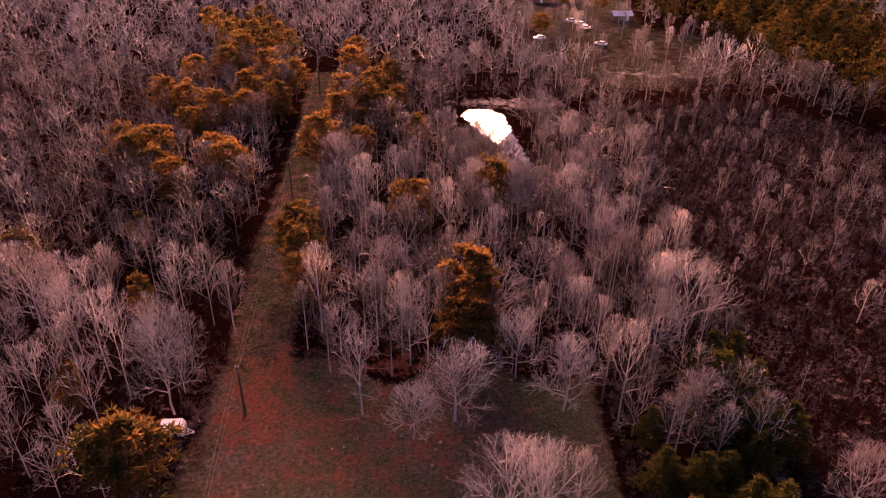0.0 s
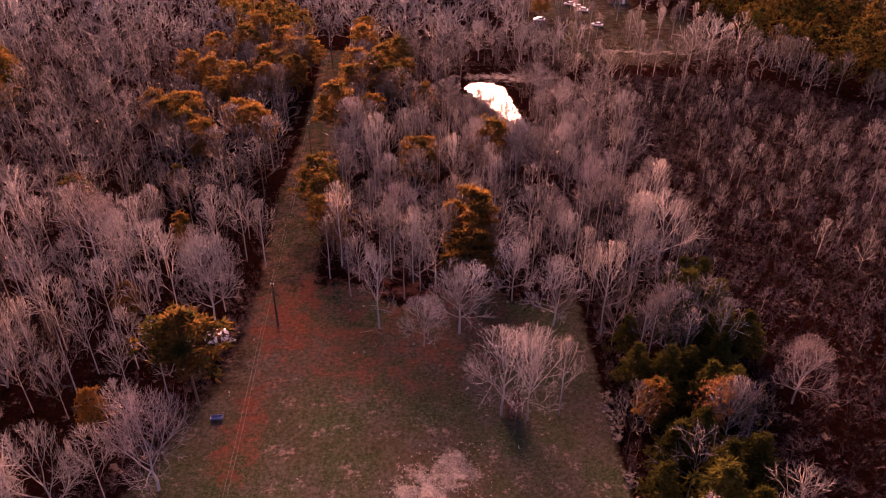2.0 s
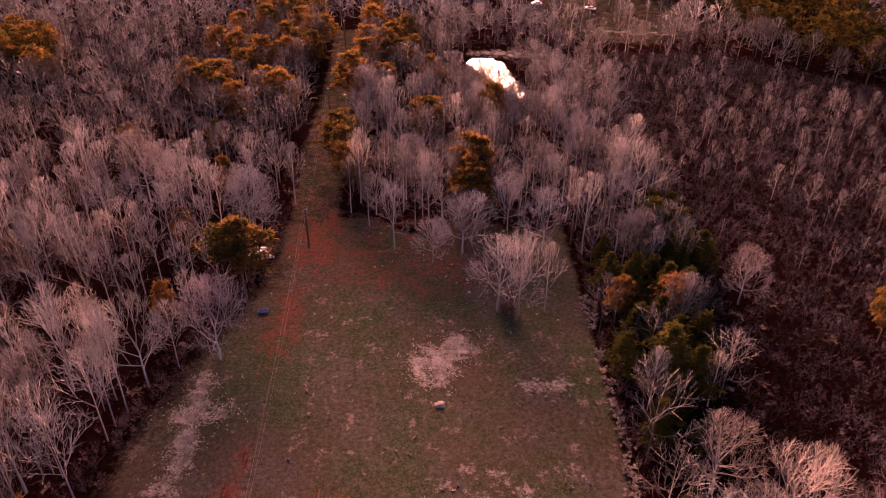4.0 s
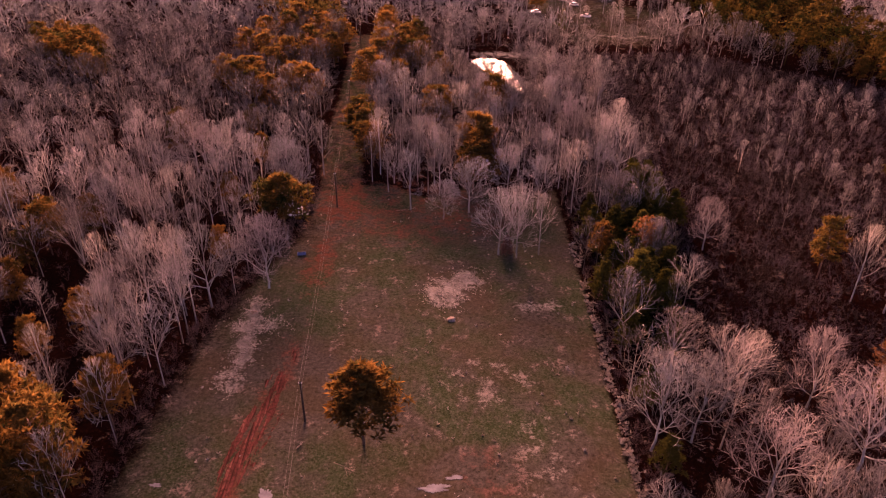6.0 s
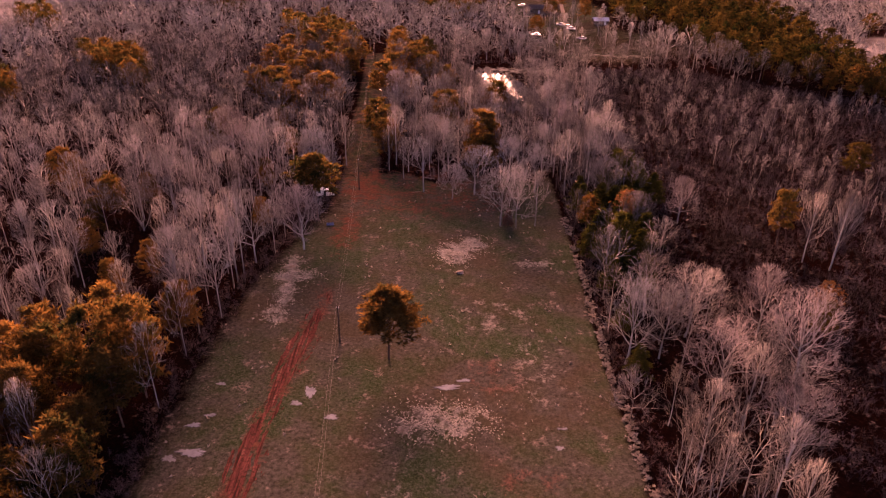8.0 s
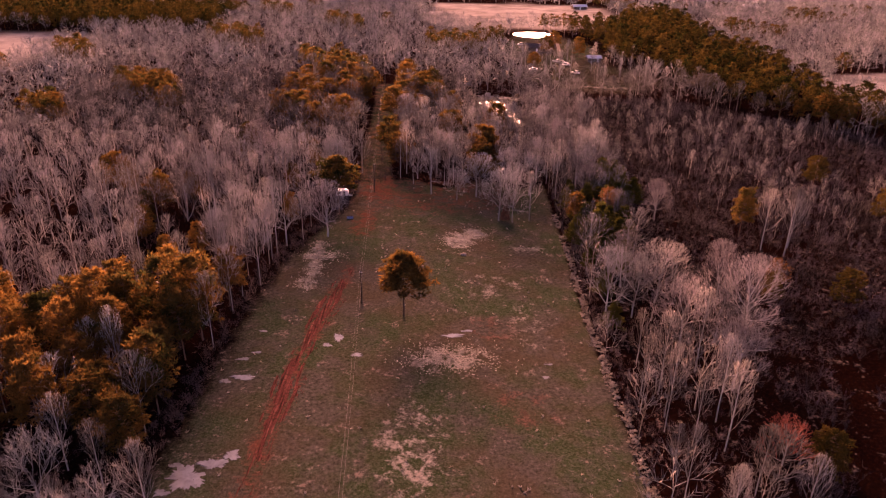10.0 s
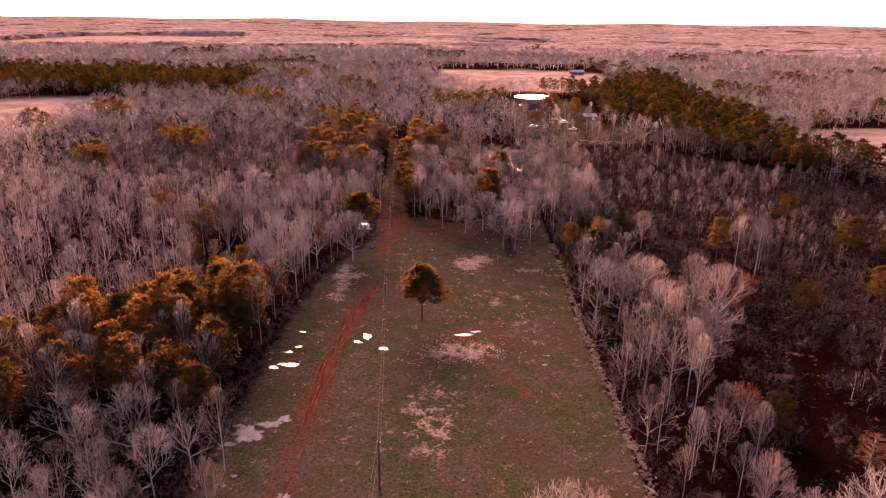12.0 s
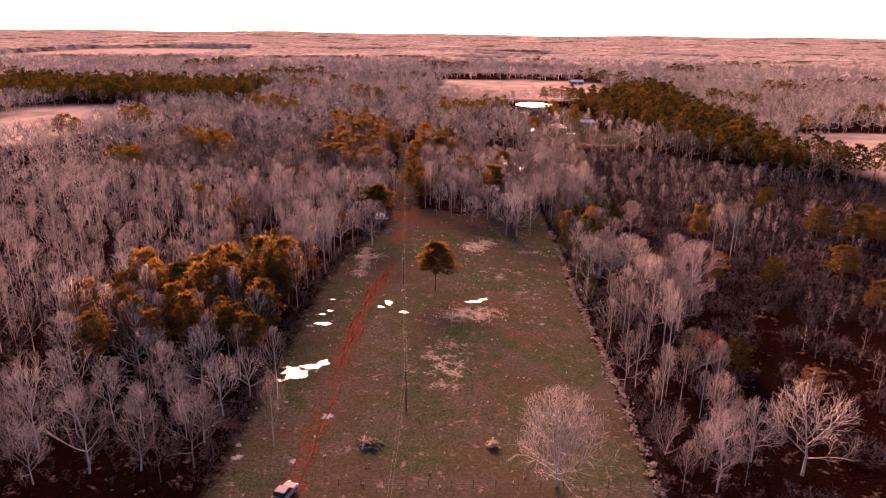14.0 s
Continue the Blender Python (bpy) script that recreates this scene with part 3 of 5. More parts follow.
# the trees that can be told apart, from the field outwards: kind, x, y, height, width
stand(Kind([lambda: thing_at_origin("pine_tree", "lone broad pine standing in the open field", "tree", *pine(88, 8, 9, 5, 22, 0.085, 0.42, "umbrella"), M_PINEBARK, M_NEEDLE, "tufted needles", "pines")]), -12.2, 0.0, 12.8, 12.6)
stand(HIGH_PINE, -31.2, 49.0, 15.6, 13.0)
for kind, rows in (
    (SNAG, [(-8.8, 65.7, 14.5, 9.5)]),
    (OAK, [(8.3, 47.5, 13.8, 11.6), (11.6, 46.6, 15.4, 9.5), (3.3, 64.6, 12.6, 13.2), (-2.0, 61.5, 9.0, 8.0), (17.7, 66.5, 12.2, 11.5), (-36.3, 73.3, 13.0, 9.5), (-33.2, 65.5, 16.0, 10.5), (21.0, 79, 13, 9), (12, 73, 12, 9)]),
    (SHORE, [(8.0, 117, 14.5, 9), (16.5, 115.5, 15, 9), (21, 121, 11, 8), (26, 116, 14, 9), (6, 138, 12, 7), (9.5, 141, 12.5, 7), (12.5, 136, 13, 7.5), (15, 131, 13, 7.5), (10, 133, 13, 8), (17, 127, 10, 7), (16, 126, 8, 6), (23, 128, 8, 6.5), (15, 139, 6, 5), (8, 140, 8, 6), (9, 128, 8, 6), (5, 150, 8, 6), (4, 160, 9, 6)]),
    (ROUND, [(-40.2, 30.1, 15.5, 11.0), (7, 199, 12, 8), (13, 203, 13, 9), (19, 200, 12, 8), (26, 202, 12, 8), (32, 199, 11, 7), (28, 172, 9, 7), (29, 164, 10, 8), (27, 155, 8, 6), (-60.5, -74.4, 14.8, 11), (-53.4, -73.5, 12.7, 8.6), (-45.9, -72.5, 12.3, 8.8), (-71, -69, 14.5, 10), (-52.5, -49.7, 12.5, 11), (-61.8, -48, 11.5, 10), (44.1, -71, 15.1, 15.0), (-2.8, 75.5, 15.5, 7.5)]),
    (SPREADING, [(7.2, -74.8, 15.5, 16.0)]),
    (TAN, [(35.8, 6.7, 13.5, 12.8), (30.6, 12.8, 12.4, 10.5)]),
    (PINK, [(-32.0, 35.7, 13.9, 13.0), (49.3, -3.7, 15.4, 14.2), (36.1, -8.6, 13.4, 14.0), (40.5, -21.5, 13.1, 12), (35.4, 42.4, 10.8, 7.5), (47.2, 49.7, 11.1, 8.8), (30, -75.3, 14.2, 9.3), (33.0, 62, 11, 9)]),
    (TALL, [(15.8, 47.6, 12.8, 6.5), (-4.0, 77.8, 14.8, 6.6), (-29.3, 82.0, 13.4, 6.4), (-50.4, 25.2, 13.6, 6), (-43.6, 6.0, 14.8, 5.4), (-35.6, -66.5, 13.0, 6.0), (-38.5, -52, 14, 6), (70.9, 29.9, 16.7, 9.1), (67, 33, 15, 7), (74, 35, 15, 7), (26.5, 26, 11, 5.7), (34.8, 26.9, 9.3, 5.8), (-14, 74, 11, 6), (-18, 79, 12, 6), (24.5, -28, 14, 4.5), (27, -32, 15, 5), (30, -35, 13, 4.5)]),
    (PALE, [(30.4, 59.2, 10.5, 6.4), (-41.3, 25.4, 18.0, 6.5), (-43.5, 27.5, 17.0, 5.5), (-41.8, 22.8, 14.0, 6.0), (23.5, 76, 12, 5.5), (25.5, -46, 13, 4.6), (28.5, -52, 12, 4.4)]),
    (REDBUD, [(41.0, -38.5, 8.0, 8.0)]),
    (OAKLEAF, [(33.0, 42.4, 11.5, 5.6), (61.7, 13.4, 7.0, 5.5), (55, -50, 7, 6)]),
    (DOME_PINE, [(5.9, 83.5, 14.9, 10.4), (4.6, 76.2, 11.6, 10.6)]),
    (PINE, [(-46, -30, 13, 8), (-52, -36, 12, 8), (-59, -37, 12, 8), (-66, -39, 11, 8), (-46, -40, 11, 7), (-74, -44, 11, 8), (-2.9, 110.5, 13, 10), (11.6, 117.5, 14, 10.5), (-23.1, 101.5, 12.5, 10), (-18.5, 88, 11.5, 8.5), (-20.5, 95, 12, 8.5), (-24.2, 138.5, 14, 12), (-16, 140, 11, 8), (-21.3, 156, 13, 11), (-16.2, 166, 13, 11), (-12, 160, 12, 9), (-22.5, 171, 13, 10), (-37.5, 186, 12, 9), (-22.6, 196, 13, 11), (-11.4, 184, 13, 10), (-15, 175, 13, 10), (-46, 192, 13, 11), (-40, 180.5, 13, 10), (-47, 172, 13, 10), (-38.5, 168, 12, 9), (-57, 209, 13, 11), (-51, 158, 13, 11), (-44, 160, 12, 9), (-59.4, 162, 13, 10), (-66, 168, 13, 10), (-54, 149, 12, 9), (-40.4, 126.5, 13.5, 11), (-46, 133, 12, 9), (-56.6, 135, 13, 11), (-61, 130.5, 12.5, 10), (-65, 137, 12, 10), (-49.3, 121, 12, 9), (-55, 126, 12, 9), (-24, 211, 12, 10), (-64, 187, 13, 10), (-58, 196, 13, 10), (-3.8, 148, 11, 8), (-92, 63, 11, 9), (-74, 46, 11, 8), (-65, 94, 11, 8), (-46.1, -10, 15.0, 8.0), (-57.2, -12.3, 13, 8), (-44.9, 2.1, 11.4, 7), (-51, -12.4, 14.4, 8.5), (-67.3, -17.9, 12.5, 9.4), (-74.7, -29.7, 11.5, 9), (-62, -22, 12, 8), (-56, -20, 12.5, 8), (-49.5, -4, 12.5, 7), (-53, -2, 12, 7), (64.9, 40.7, 12.3, 6.8), (26.1, 44.7, 9.0, 5), (-60, -8, 12, 8), (-66, -10, 12.5, 8), (-71, -22, 11.5, 8), (-58, -28, 12, 8.5), (-64, -30, 12.5, 8), (-70, -37, 11, 8), (-78, -22, 12, 9), (-47, -16, 13, 7.5), (-61, -15, 13, 8), (-84, -28, 12, 9), (-77, -14, 12, 8), (-48, -23, 12, 7.5), (-53, -31, 10, 7)]),
    (OLIVE_PINE, [(105.8, 51.4, 10, 9), (120.4, 52.3, 11, 9), (95.1, 15.5, 9, 9), (72.8, 7.4, 8, 7), (101.2, 80.2, 9, 7), (90.7, -8.2, 8, 7), (46.4, -39.2, 7, 6), (58.5, 7.4, 7, 5), (120.4, 43.5, 11, 9), (114.7, 46.6, 9, 8)]),
    (SMALL_PINE, [(-61.4, 15.9, 8.5, 5.0), (-57.3, 22.8, 8.5, 5.0), (-50.2, 104, 9, 5.5), (-66, 93, 9, 6), (-43.5, 85.2, 9, 5), (-75.9, 52, 9, 6), (-71.8, 30.3, 9, 6), (-74.7, 39.7, 9, 5), (-69, 53.5, 9, 5.5), (-88.4, 61.4, 9, 6), (-42, 44, 8, 4.5), (-46, 66, 8, 5)]),
    (CEDAR, [(36.6, 65.4, 11.4, 9), (40, 60, 9, 7), (29, 29, 12.4, 8.5), (27, 38, 9, 6.5), (24.8, 33, 8, 5.5), (31.5, 34.5, 9.5, 7), (28, 23, 8, 6), (34, 47, 10, 7), (30, 51, 9, 7), (26.5, 53, 8, 6), (37.5, 71, 10, 7), (42, 66, 9, 7), (33, 52, 8, 7), (38, 55, 8, 6), (26, 20, 8, 5), (33, 29, 9, 7), (36, 36, 9, 7), (31, 41, 8, 7), (37, 47, 9, 7), (28, 46, 8, 6), (32, 19, 7, 6), (41, 72, 9, 7), (35, 61, 9, 7), (44, 60, 8, 7), (27, 60, 7, 5), (26, 8, 7, 5), (25.5, -4, 6, 4.5)]),
):
    for x, y, h, w in rows:
        if kind is PINE and x < -40 and y < 10:
            h, w = h * rng.uniform(0.95, 1.3), w * rng.uniform(0.85, 1.12)
        if kind is CEDAR:
            w *= 1.2
        stand(kind, x, y, h, w)


# ---- the woods round the field ----
def clear(x, y, gap=0.0):
    """True where no tree of the woods stands."""
    c = (in_field(x, y) > 0.3) | (in_lane(x, y) > 0.3) | (y < -79)
    c |= ((pond_reach(x, y) < 1.25) & (y > 130) & (y < 190)) | ((8 < x) & (x < 60) & (184 < y) & (y < 196))
    for back in (6.0, 12.0, 18.0, 24.0):
        c |= (pond_reach(x + back * 0.12, y + back) < 1.25) & (y > 110) & (y < 185)
    c |= far_crop(x, y) > 0.3
    c |= (np.abs(x - lane_x(y)) < 7.0) & (60 < y) & (y < 215)
    c |= (np.hypot((x - 54) / 17, (y - 385) / 26) < 1) | ((30 < x) & (x < 80) & (255 < y) & (y < 380))
    for a, b, r in STANDING:
        c |= (x - a) ** 2 + (y - b) ** 2 < (r * 0.62 + gap) ** 2
    return c


def scattered(n, x0, x1, y0, y1, gap, test, seed):
    """Places at least gap apart within a stretch of the plan."""
    g = np.random.default_rng(seed)
    x, y = g.uniform(x0, x1, n * 10), g.uniform(y0, y1, n * 10)
    ok = test(x, y)
    cell, out = {}, []
    for px, py in zip(x[ok].tolist(), y[ok].tolist()):
        i, j = int(px // gap), int(py // gap)
        if any((px - a) ** 2 + (py - b) ** 2 < gap * gap for di in (-1, 0, 1) for dj in (-1, 0, 1) for a, b in cell.get((i + di, j + dj), ())):
            continue
        cell.setdefault((i, j), []).append((px, py))
        out.append((px, py))
        if len(out) >= n:
            break
    return np.array(out)


def shrubland(x, y):
    edge = np.interp(y, [-90, -60, -30, -2, 12, 20, 40, 70, 100, 140, 190], [40, 38, 40, 50, 46, 40, 38, 42, 42, 44, 50])
    return (x > edge) & (y < np.interp(x, [40, 90, 130, 150, 175, 260], [185, 185, 150, 125, 130, 140]))


def seen(x, y):
    return np.abs(x + 6) < 0.68 * (y + 160) + 22


WEST = scattered(66, -84, -40, -78, 92, 4.6, lambda x, y: ~clear(x, y, 1.0) & seen(x, y), 3)
EAST = scattered(40, 23, 54, -78, 92, 5.6, lambda x, y: ~clear(x, y, 1.0) & ((y < 12) | (y > 52)) & ~shrubland(x, y) & seen(x, y), 4)
MIDDLE = scattered(62, -22, 42, 78, 140, 4.6, lambda x, y: ~clear(x, y, 1.0) & ~shrubland(x, y), 5)
for k, (x, y) in enumerate(np.concatenate((WEST, EAST, MIDDLE))):
    r = rng.random()
    if y > 76:
        kind = TALL if r < 0.6 else PALE if r < 0.7 else ROUND if r < 0.9 else PINK
    elif x > 0:
        kind = TALL if r < 0.66 else PALE if r < 0.72 else VASE if r < 0.82 else ROUND if r < 0.93 else PINK
    elif y > -38:
        kind = TALL if r < 0.68 else PALE if r < 0.84 else VASE if r < 0.93 else ROUND
    else:
        kind = TALL if r < 0.16 else ROUND if r < 0.84 else PINK
    h = rng.uniform(9.5, 16.5) if y > -38 else rng.uniform(8.5, 12.5)
    stand(kind, x, y, h, h * (rng.uniform(0.38, 0.54) if kind in (TALL, PALE) else rng.uniform(0.6, 0.9)))

# lighter trees for the mass of the woods
MID_TREES = [tubes(sum(bare_tree(100 + k, style, forks, False, 0.0038), [])) for k, (style, forks) in enumerate([("upright", (13, 5, 5)), ("round", (7, 6, 7)), ("round", (8, 5, 7)), ("upright", (12, 5, 5)), ("round", (7, 6, 7)), ("upright", (14, 5, 5))])]
SLIM_TREES = [tubes(sum(bare_tree(110 + k, "upright", (9, 5), False, 0.006), [])) for k in range(4)]
FAR_TREES = [tubes(sum(bare_tree(120 + k, "round", (6, 4, 5), False, 0.0075), [])) for k in range(4)]
THIN_TREES = [tubes(sum(bare_tree(140 + k, style, (6, 7), False, 0.016), [])) for k, style in enumerate(["round", "round", "round"])]


def needles_only(seed, *a):
    t, c = pine(seed, *a)
    return join_arrays((tubes([(t[0][0], t[4][1], 0.016, 0, 4)]), c))


MID_PINES = [needles_only(160 + k, 6, 6, 3, 14, 0.12, 0.26) for k in range(3)]
FAR_PINES = [needles_only(170 + k, 5, 6, 1, 12, 0.17, 0.26) for k in range(3)]
TINY_PINES = [needles_only(180 + k, 3, 4, 1, 6, 0.3, 0.3) for k in range(3)]


def mass(name, label, category, places, protos, mat, hlo, hhi, wlo, whi, seed):
    """A stretch of wood too dense to count, as one object."""
    g = np.random.default_rng(seed)
    pick = g.integers(0, len(protos), len(places))
    pairs = []
    for k, (v, f) in enumerate(protos):
        p = places[pick == k]
        if len(p):
            h = g.uniform(hlo, hhi, len(p))
            z = height(p[:, 0], p[:, 1])
            pairs.append(stuff_mesh(v, f, np.column_stack((p, z)), g.uniform(0, 6.28, len(p)), h * g.uniform(wlo, whi, len(p)), h))
    return tagged(new(name, raw_mesh(name, *join_arrays(pairs), mat)), label, category, kind="stuff")


def pine_stand(x, y):
    """Where pines make up the wood."""
    rows = [125, 155, 185, 260, 330, 500]
    belt = (np.abs(x - np.interp(y, rows, [172, 150, 135, 128, 118, 135])) < np.interp(y, rows, [14, 20, 24, 36, 42, 46])) & (128 < y) & (y < 500)
    west = (-420 < x) & (x < -165) & (np.abs(y - 425 + 0.1 * (x + 290)) < 62)
    return belt | west


def pine_group(x, y):
    group = np.sin(x * 0.045 + 1.3) * np.cos(y * 0.038 + 0.5) + 0.5 * np.sin(x * 0.11 + y * 0.09) > 0.86
    bare = ((-95 < x) & (x < -32) & (30 < y) & (y < 118)) | ((-8 < x) & (x < 60) & (112 < y) & (y < 215)) | ((18 < x) & (y < 115))
    return group & ~bare


def near_wood(x, y):
    return ~clear(x, y) & ~shrubland(x, y) & ~pine_stand(x, y) & seen(x, y) & ~((20 < x) & (x < 56) & (y < 56) & (np.sin(x * 1.3) * np.cos(y * 0.9) > -0.35))


WOOD = scattered(1300, -150, 140, -78, 200, 4.7, near_wood, 11)
sparse = (WOOD[:, 1] < -36) | ((WOOD[:, 1] < 45) & (np.abs(WOOD[:, 0] + 62) < 24))
WOOD = WOOD[~sparse | (np.sin(WOOD[:, 0] * 7.3 + WOOD[:, 1] * 3.1) > 0.1)]
keep = pine_group(WOOD[:, 0], WOOD[:, 1])
slender = ~keep & (WOOD[:, 0] < -30) & (WOOD[:, 1] > -38) & (WOOD[:, 1] < 90)
mass("bare_woods", "dense leafless grey hardwood trees round the field", "woods", WOOD[~keep & ~slender], MID_TREES, M_TWIG, 8.5, 14.5, 0.62, 0.95, 12)
mass("bare_woods", "close-set slender leafless trees west of the field", "woods", WOOD[slender], [MID_TREES[k] for k in (0, 3, 5, 1)], M_TWIG, 9, 15, 0.5, 0.72, 42)
mass("pine_woods", "orange-lit pines scattered among bare trees", "woods", WOOD[keep], MID_PINES, M_NEEDLE, 9, 13.5, 0.6, 0.8, 13)
FARWOOD = scattered(2900, -430, 420, 60, 560, 6.0, lambda x, y: near_wood(x, y) & ~((-150 < x) & (x < 140) & (y < 200)), 14)
keep = pine_group(FARWOOD[:, 0], FARWOOD[:, 1])
# far twigs paler than near ones: distant glow put into their colour
mass("bare_woods", "wide leafless woods behind the field", "woods", FARWOOD[~keep], FAR_TREES, M_TWIG_LIGHT, 9, 14.5, 0.75, 1.1, 15)
mass("pine_woods", "groups of pines among the wide bare woods", "woods", FARWOOD[keep], FAR_PINES, M_NEEDLE, 10, 14, 0.7, 0.9, 16)
BELT = scattered(640, -430, 215, 125, 500, 5.4, lambda x, y: pine_stand(x, y) & ~clear(x, y) & seen(x, y), 17)
mass("pine_belt", "dense belt of dark green and orange pines", "woods", BELT, FAR_PINES, M_NEEDLE_BELT, 11, 16, 0.62, 0.8, 18)
HORIZON = scattered(2300, -950, 950, 500, 1000, 9.0, lambda x, y: seen(x, y) & (far_crop(x, y) < 0.3), 19)
keep = np.sin(HORIZON[:, 0] * 0.02 + 2) * np.cos(HORIZON[:, 1] * 0.016) > 0.8
mass("distant_woods", "pale leafless woods stretching to the horizon", "woods", HORIZON[~keep], THIN_TREES, M_TWIG_LIGHT, 11, 17, 0.9, 1.35, 20)
mass("distant_pines", "dark pine groups far off towards the horizon", "woods", HORIZON[keep], TINY_PINES, M_NEEDLE_BELT, 10, 15, 0.8, 1.2, 21)


def far_canopy():
    """The woods beyond, seen only as a rough roof of twigs with clearings in it."""
    ys = np.geomspace(760, 4700, 160)
    u = np.linspace(-1, 1, 340)
    U, Y = np.meshgrid(u, ys)
    X = U * (0.8 * Y + 160)
    g = np.random.default_rng(5)
    X, Y = X + g.normal(0, 1.5, X.shape), Y + g.normal(0, 2.0, Y.shape)
    low = (8 + 3 * np.sin(X * 0.013 + Y * 0.009) * np.cos(Y * 0.011)) * smooth(760, 980, Y)
    low = low * np.clip(1.25 - 1.4 * far_crop(X * 1.0, Y - 25), 0.15, 1)
    Z = height(X, Y) + np.where(far_crop(X, Y) > 0.3, -3.0, low + 3.2 * g.random(X.shape))
    Z[0] = height(X[0], Y[0]) - 1
    w = len(u)
    i = (np.arange(len(ys) - 1)[:, None] * w + np.arange(w - 1)[None]).ravel()
    v = np.stack((X, Y, Z), -1).reshape(-1, 3)
    tagged(new("distant_canopy", raw_mesh("distant_canopy", v, np.stack((i, i + 1, i + w + 1, i + w), 1), M_CANOPY)), "hazy leafless woods along the horizon", "woods", kind="stuff")


far_canopy()


def sapling(seed, stems, twigs):
    """A low round bush of thin stems, each with a spray of twigs."""
    g = np.random.default_rng(seed)
    segs = []
    for k in range(stems):
        turn = 6.28 * k / stems + g.uniform(-0.5, 0.5)
        lean = g.uniform(0.05, 0.42)
        a = np.array((*g.normal(0, 0.05, 2), -0.03))
        q = a + np.array((math.cos(turn) * lean, math.sin(turn) * lean, g.uniform(0.5, 0.85)))
        segs.append((a, q, 0.009, 0, 1))
        for _ in range(twigs):
            p = a + (q - a) * g.uniform(0.4, 1.0)
            segs.append((p, p + np.array((*g.normal(0, 0.14, 2), g.uniform(0.02, 0.26))), 0.009, 0, 1))
    return tubes(segs)


BRUSHES = [sapling(200 + k, 6, 7) for k in range(5)]
SCRUB = scattered(9500, 40, 185, -78, 195, 1.3, lambda x, y: shrubland(x, y) & seen(x, y) & ~clear(x, y) & ((np.sin(x * 0.37 + 1.7 * np.sin(y * 0.19)) + np.cos(y * 0.31 + x * 0.13) > np.where(y > -12, -3.0, 0.15))), 22)
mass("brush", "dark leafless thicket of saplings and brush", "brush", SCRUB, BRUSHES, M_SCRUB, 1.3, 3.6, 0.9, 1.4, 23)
LONE = scattered(300, 40, 180, -70, 190, 3.2, lambda x, y: shrubland(x, y) & (np.sin(x * 0.09) + np.cos(y * 0.07 + x * 0.03) > np.where(y > 70, -0.2, 0.3)) & seen(x, y) & ~clear(x, y), 24)
mass("bare_woods", "thin pale trees standing over the thicket", "woods", LONE, SLIM_TREES, M_TWIG, 3.0, 6.5, 0.4, 0.6, 25)
NORTH = scattered(150, 42, 170, 48, 190, 4.2, lambda x, y: shrubland(x, y) & seen(x, y) & ~clear(x, y) & (np.sin(x * 0.07 + y * 0.02) + np.cos(y * 0.085 - x * 0.04) > -0.2), 34)
mass("bare_woods", "loose rows of pale bare trees over the thicket", "woods", NORTH, [MID_TREES[k] for k in (0, 1, 3)], M_TWIG, 4.5, 8.5, 0.42, 0.65, 35)
UNDER = scattered(2600, -110, 50, -78, 110, 2.6, lambda x, y: (in_field(x, y) < 0.2) & seen(x, y) & (y > -79) & ~shrubland(x, y), 26)
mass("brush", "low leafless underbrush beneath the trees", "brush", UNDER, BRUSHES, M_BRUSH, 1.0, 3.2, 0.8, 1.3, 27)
g_edge = np.random.default_rng(28)
ey = g_edge.uniform(-78, 74, 900)
ex = np.where(g_edge.random(900) < 0.6, wood_x(ey) + g_edge.normal(-1.4, 1.3, 900), wall_x(ey) + np.abs(g_edge.normal(1.2, 1.2, 900)) + 0.8)
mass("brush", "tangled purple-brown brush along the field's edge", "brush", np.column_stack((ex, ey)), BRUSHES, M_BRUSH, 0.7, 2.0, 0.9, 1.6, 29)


# ---- water, track, wall of dry grass ----
def pool(name, label, cx, cy, rx, ry, seed, lift=0.03):
    """A shallow puddle with a ragged edge."""
    g = np.random.default_rng(seed)
    n = 120
    a = np.arange(n) * 2 * np.pi / n
    r = 0.95 + sum(g.uniform(0.1, 0.3) / k ** 0.35 * np.sin(a * k + g.uniform(0, 6.28)) for k in (2, 3, 5, 7, 11, 17, 26, 37))
    bm = bmesh.new()
    z = ground_z(cx, cy) + lift
    ring = [bm.verts.new((cx + math.cos(t) * rx * q, cy + math.sin(t) * ry * q, z)) for t, q in zip(a, np.clip(r, 0.25, 1.7))]
    low = [bm.verts.new((p.co.x, p.co.y, z - 0.25)) for p in ring]
    bm.faces.new(ring)
    for k in range(n):
        bm.faces.new((ring[k], low[k], low[(k + 1) % n], ring[(k + 1) % n]))
    me = bpy.data.meshes.new(name)
    bm.to_mesh(me)
    bm.free()
    me.materials.append(M_PUDDLE)
    return tagged(new(name, me), label, "puddle", "puddles in the field")


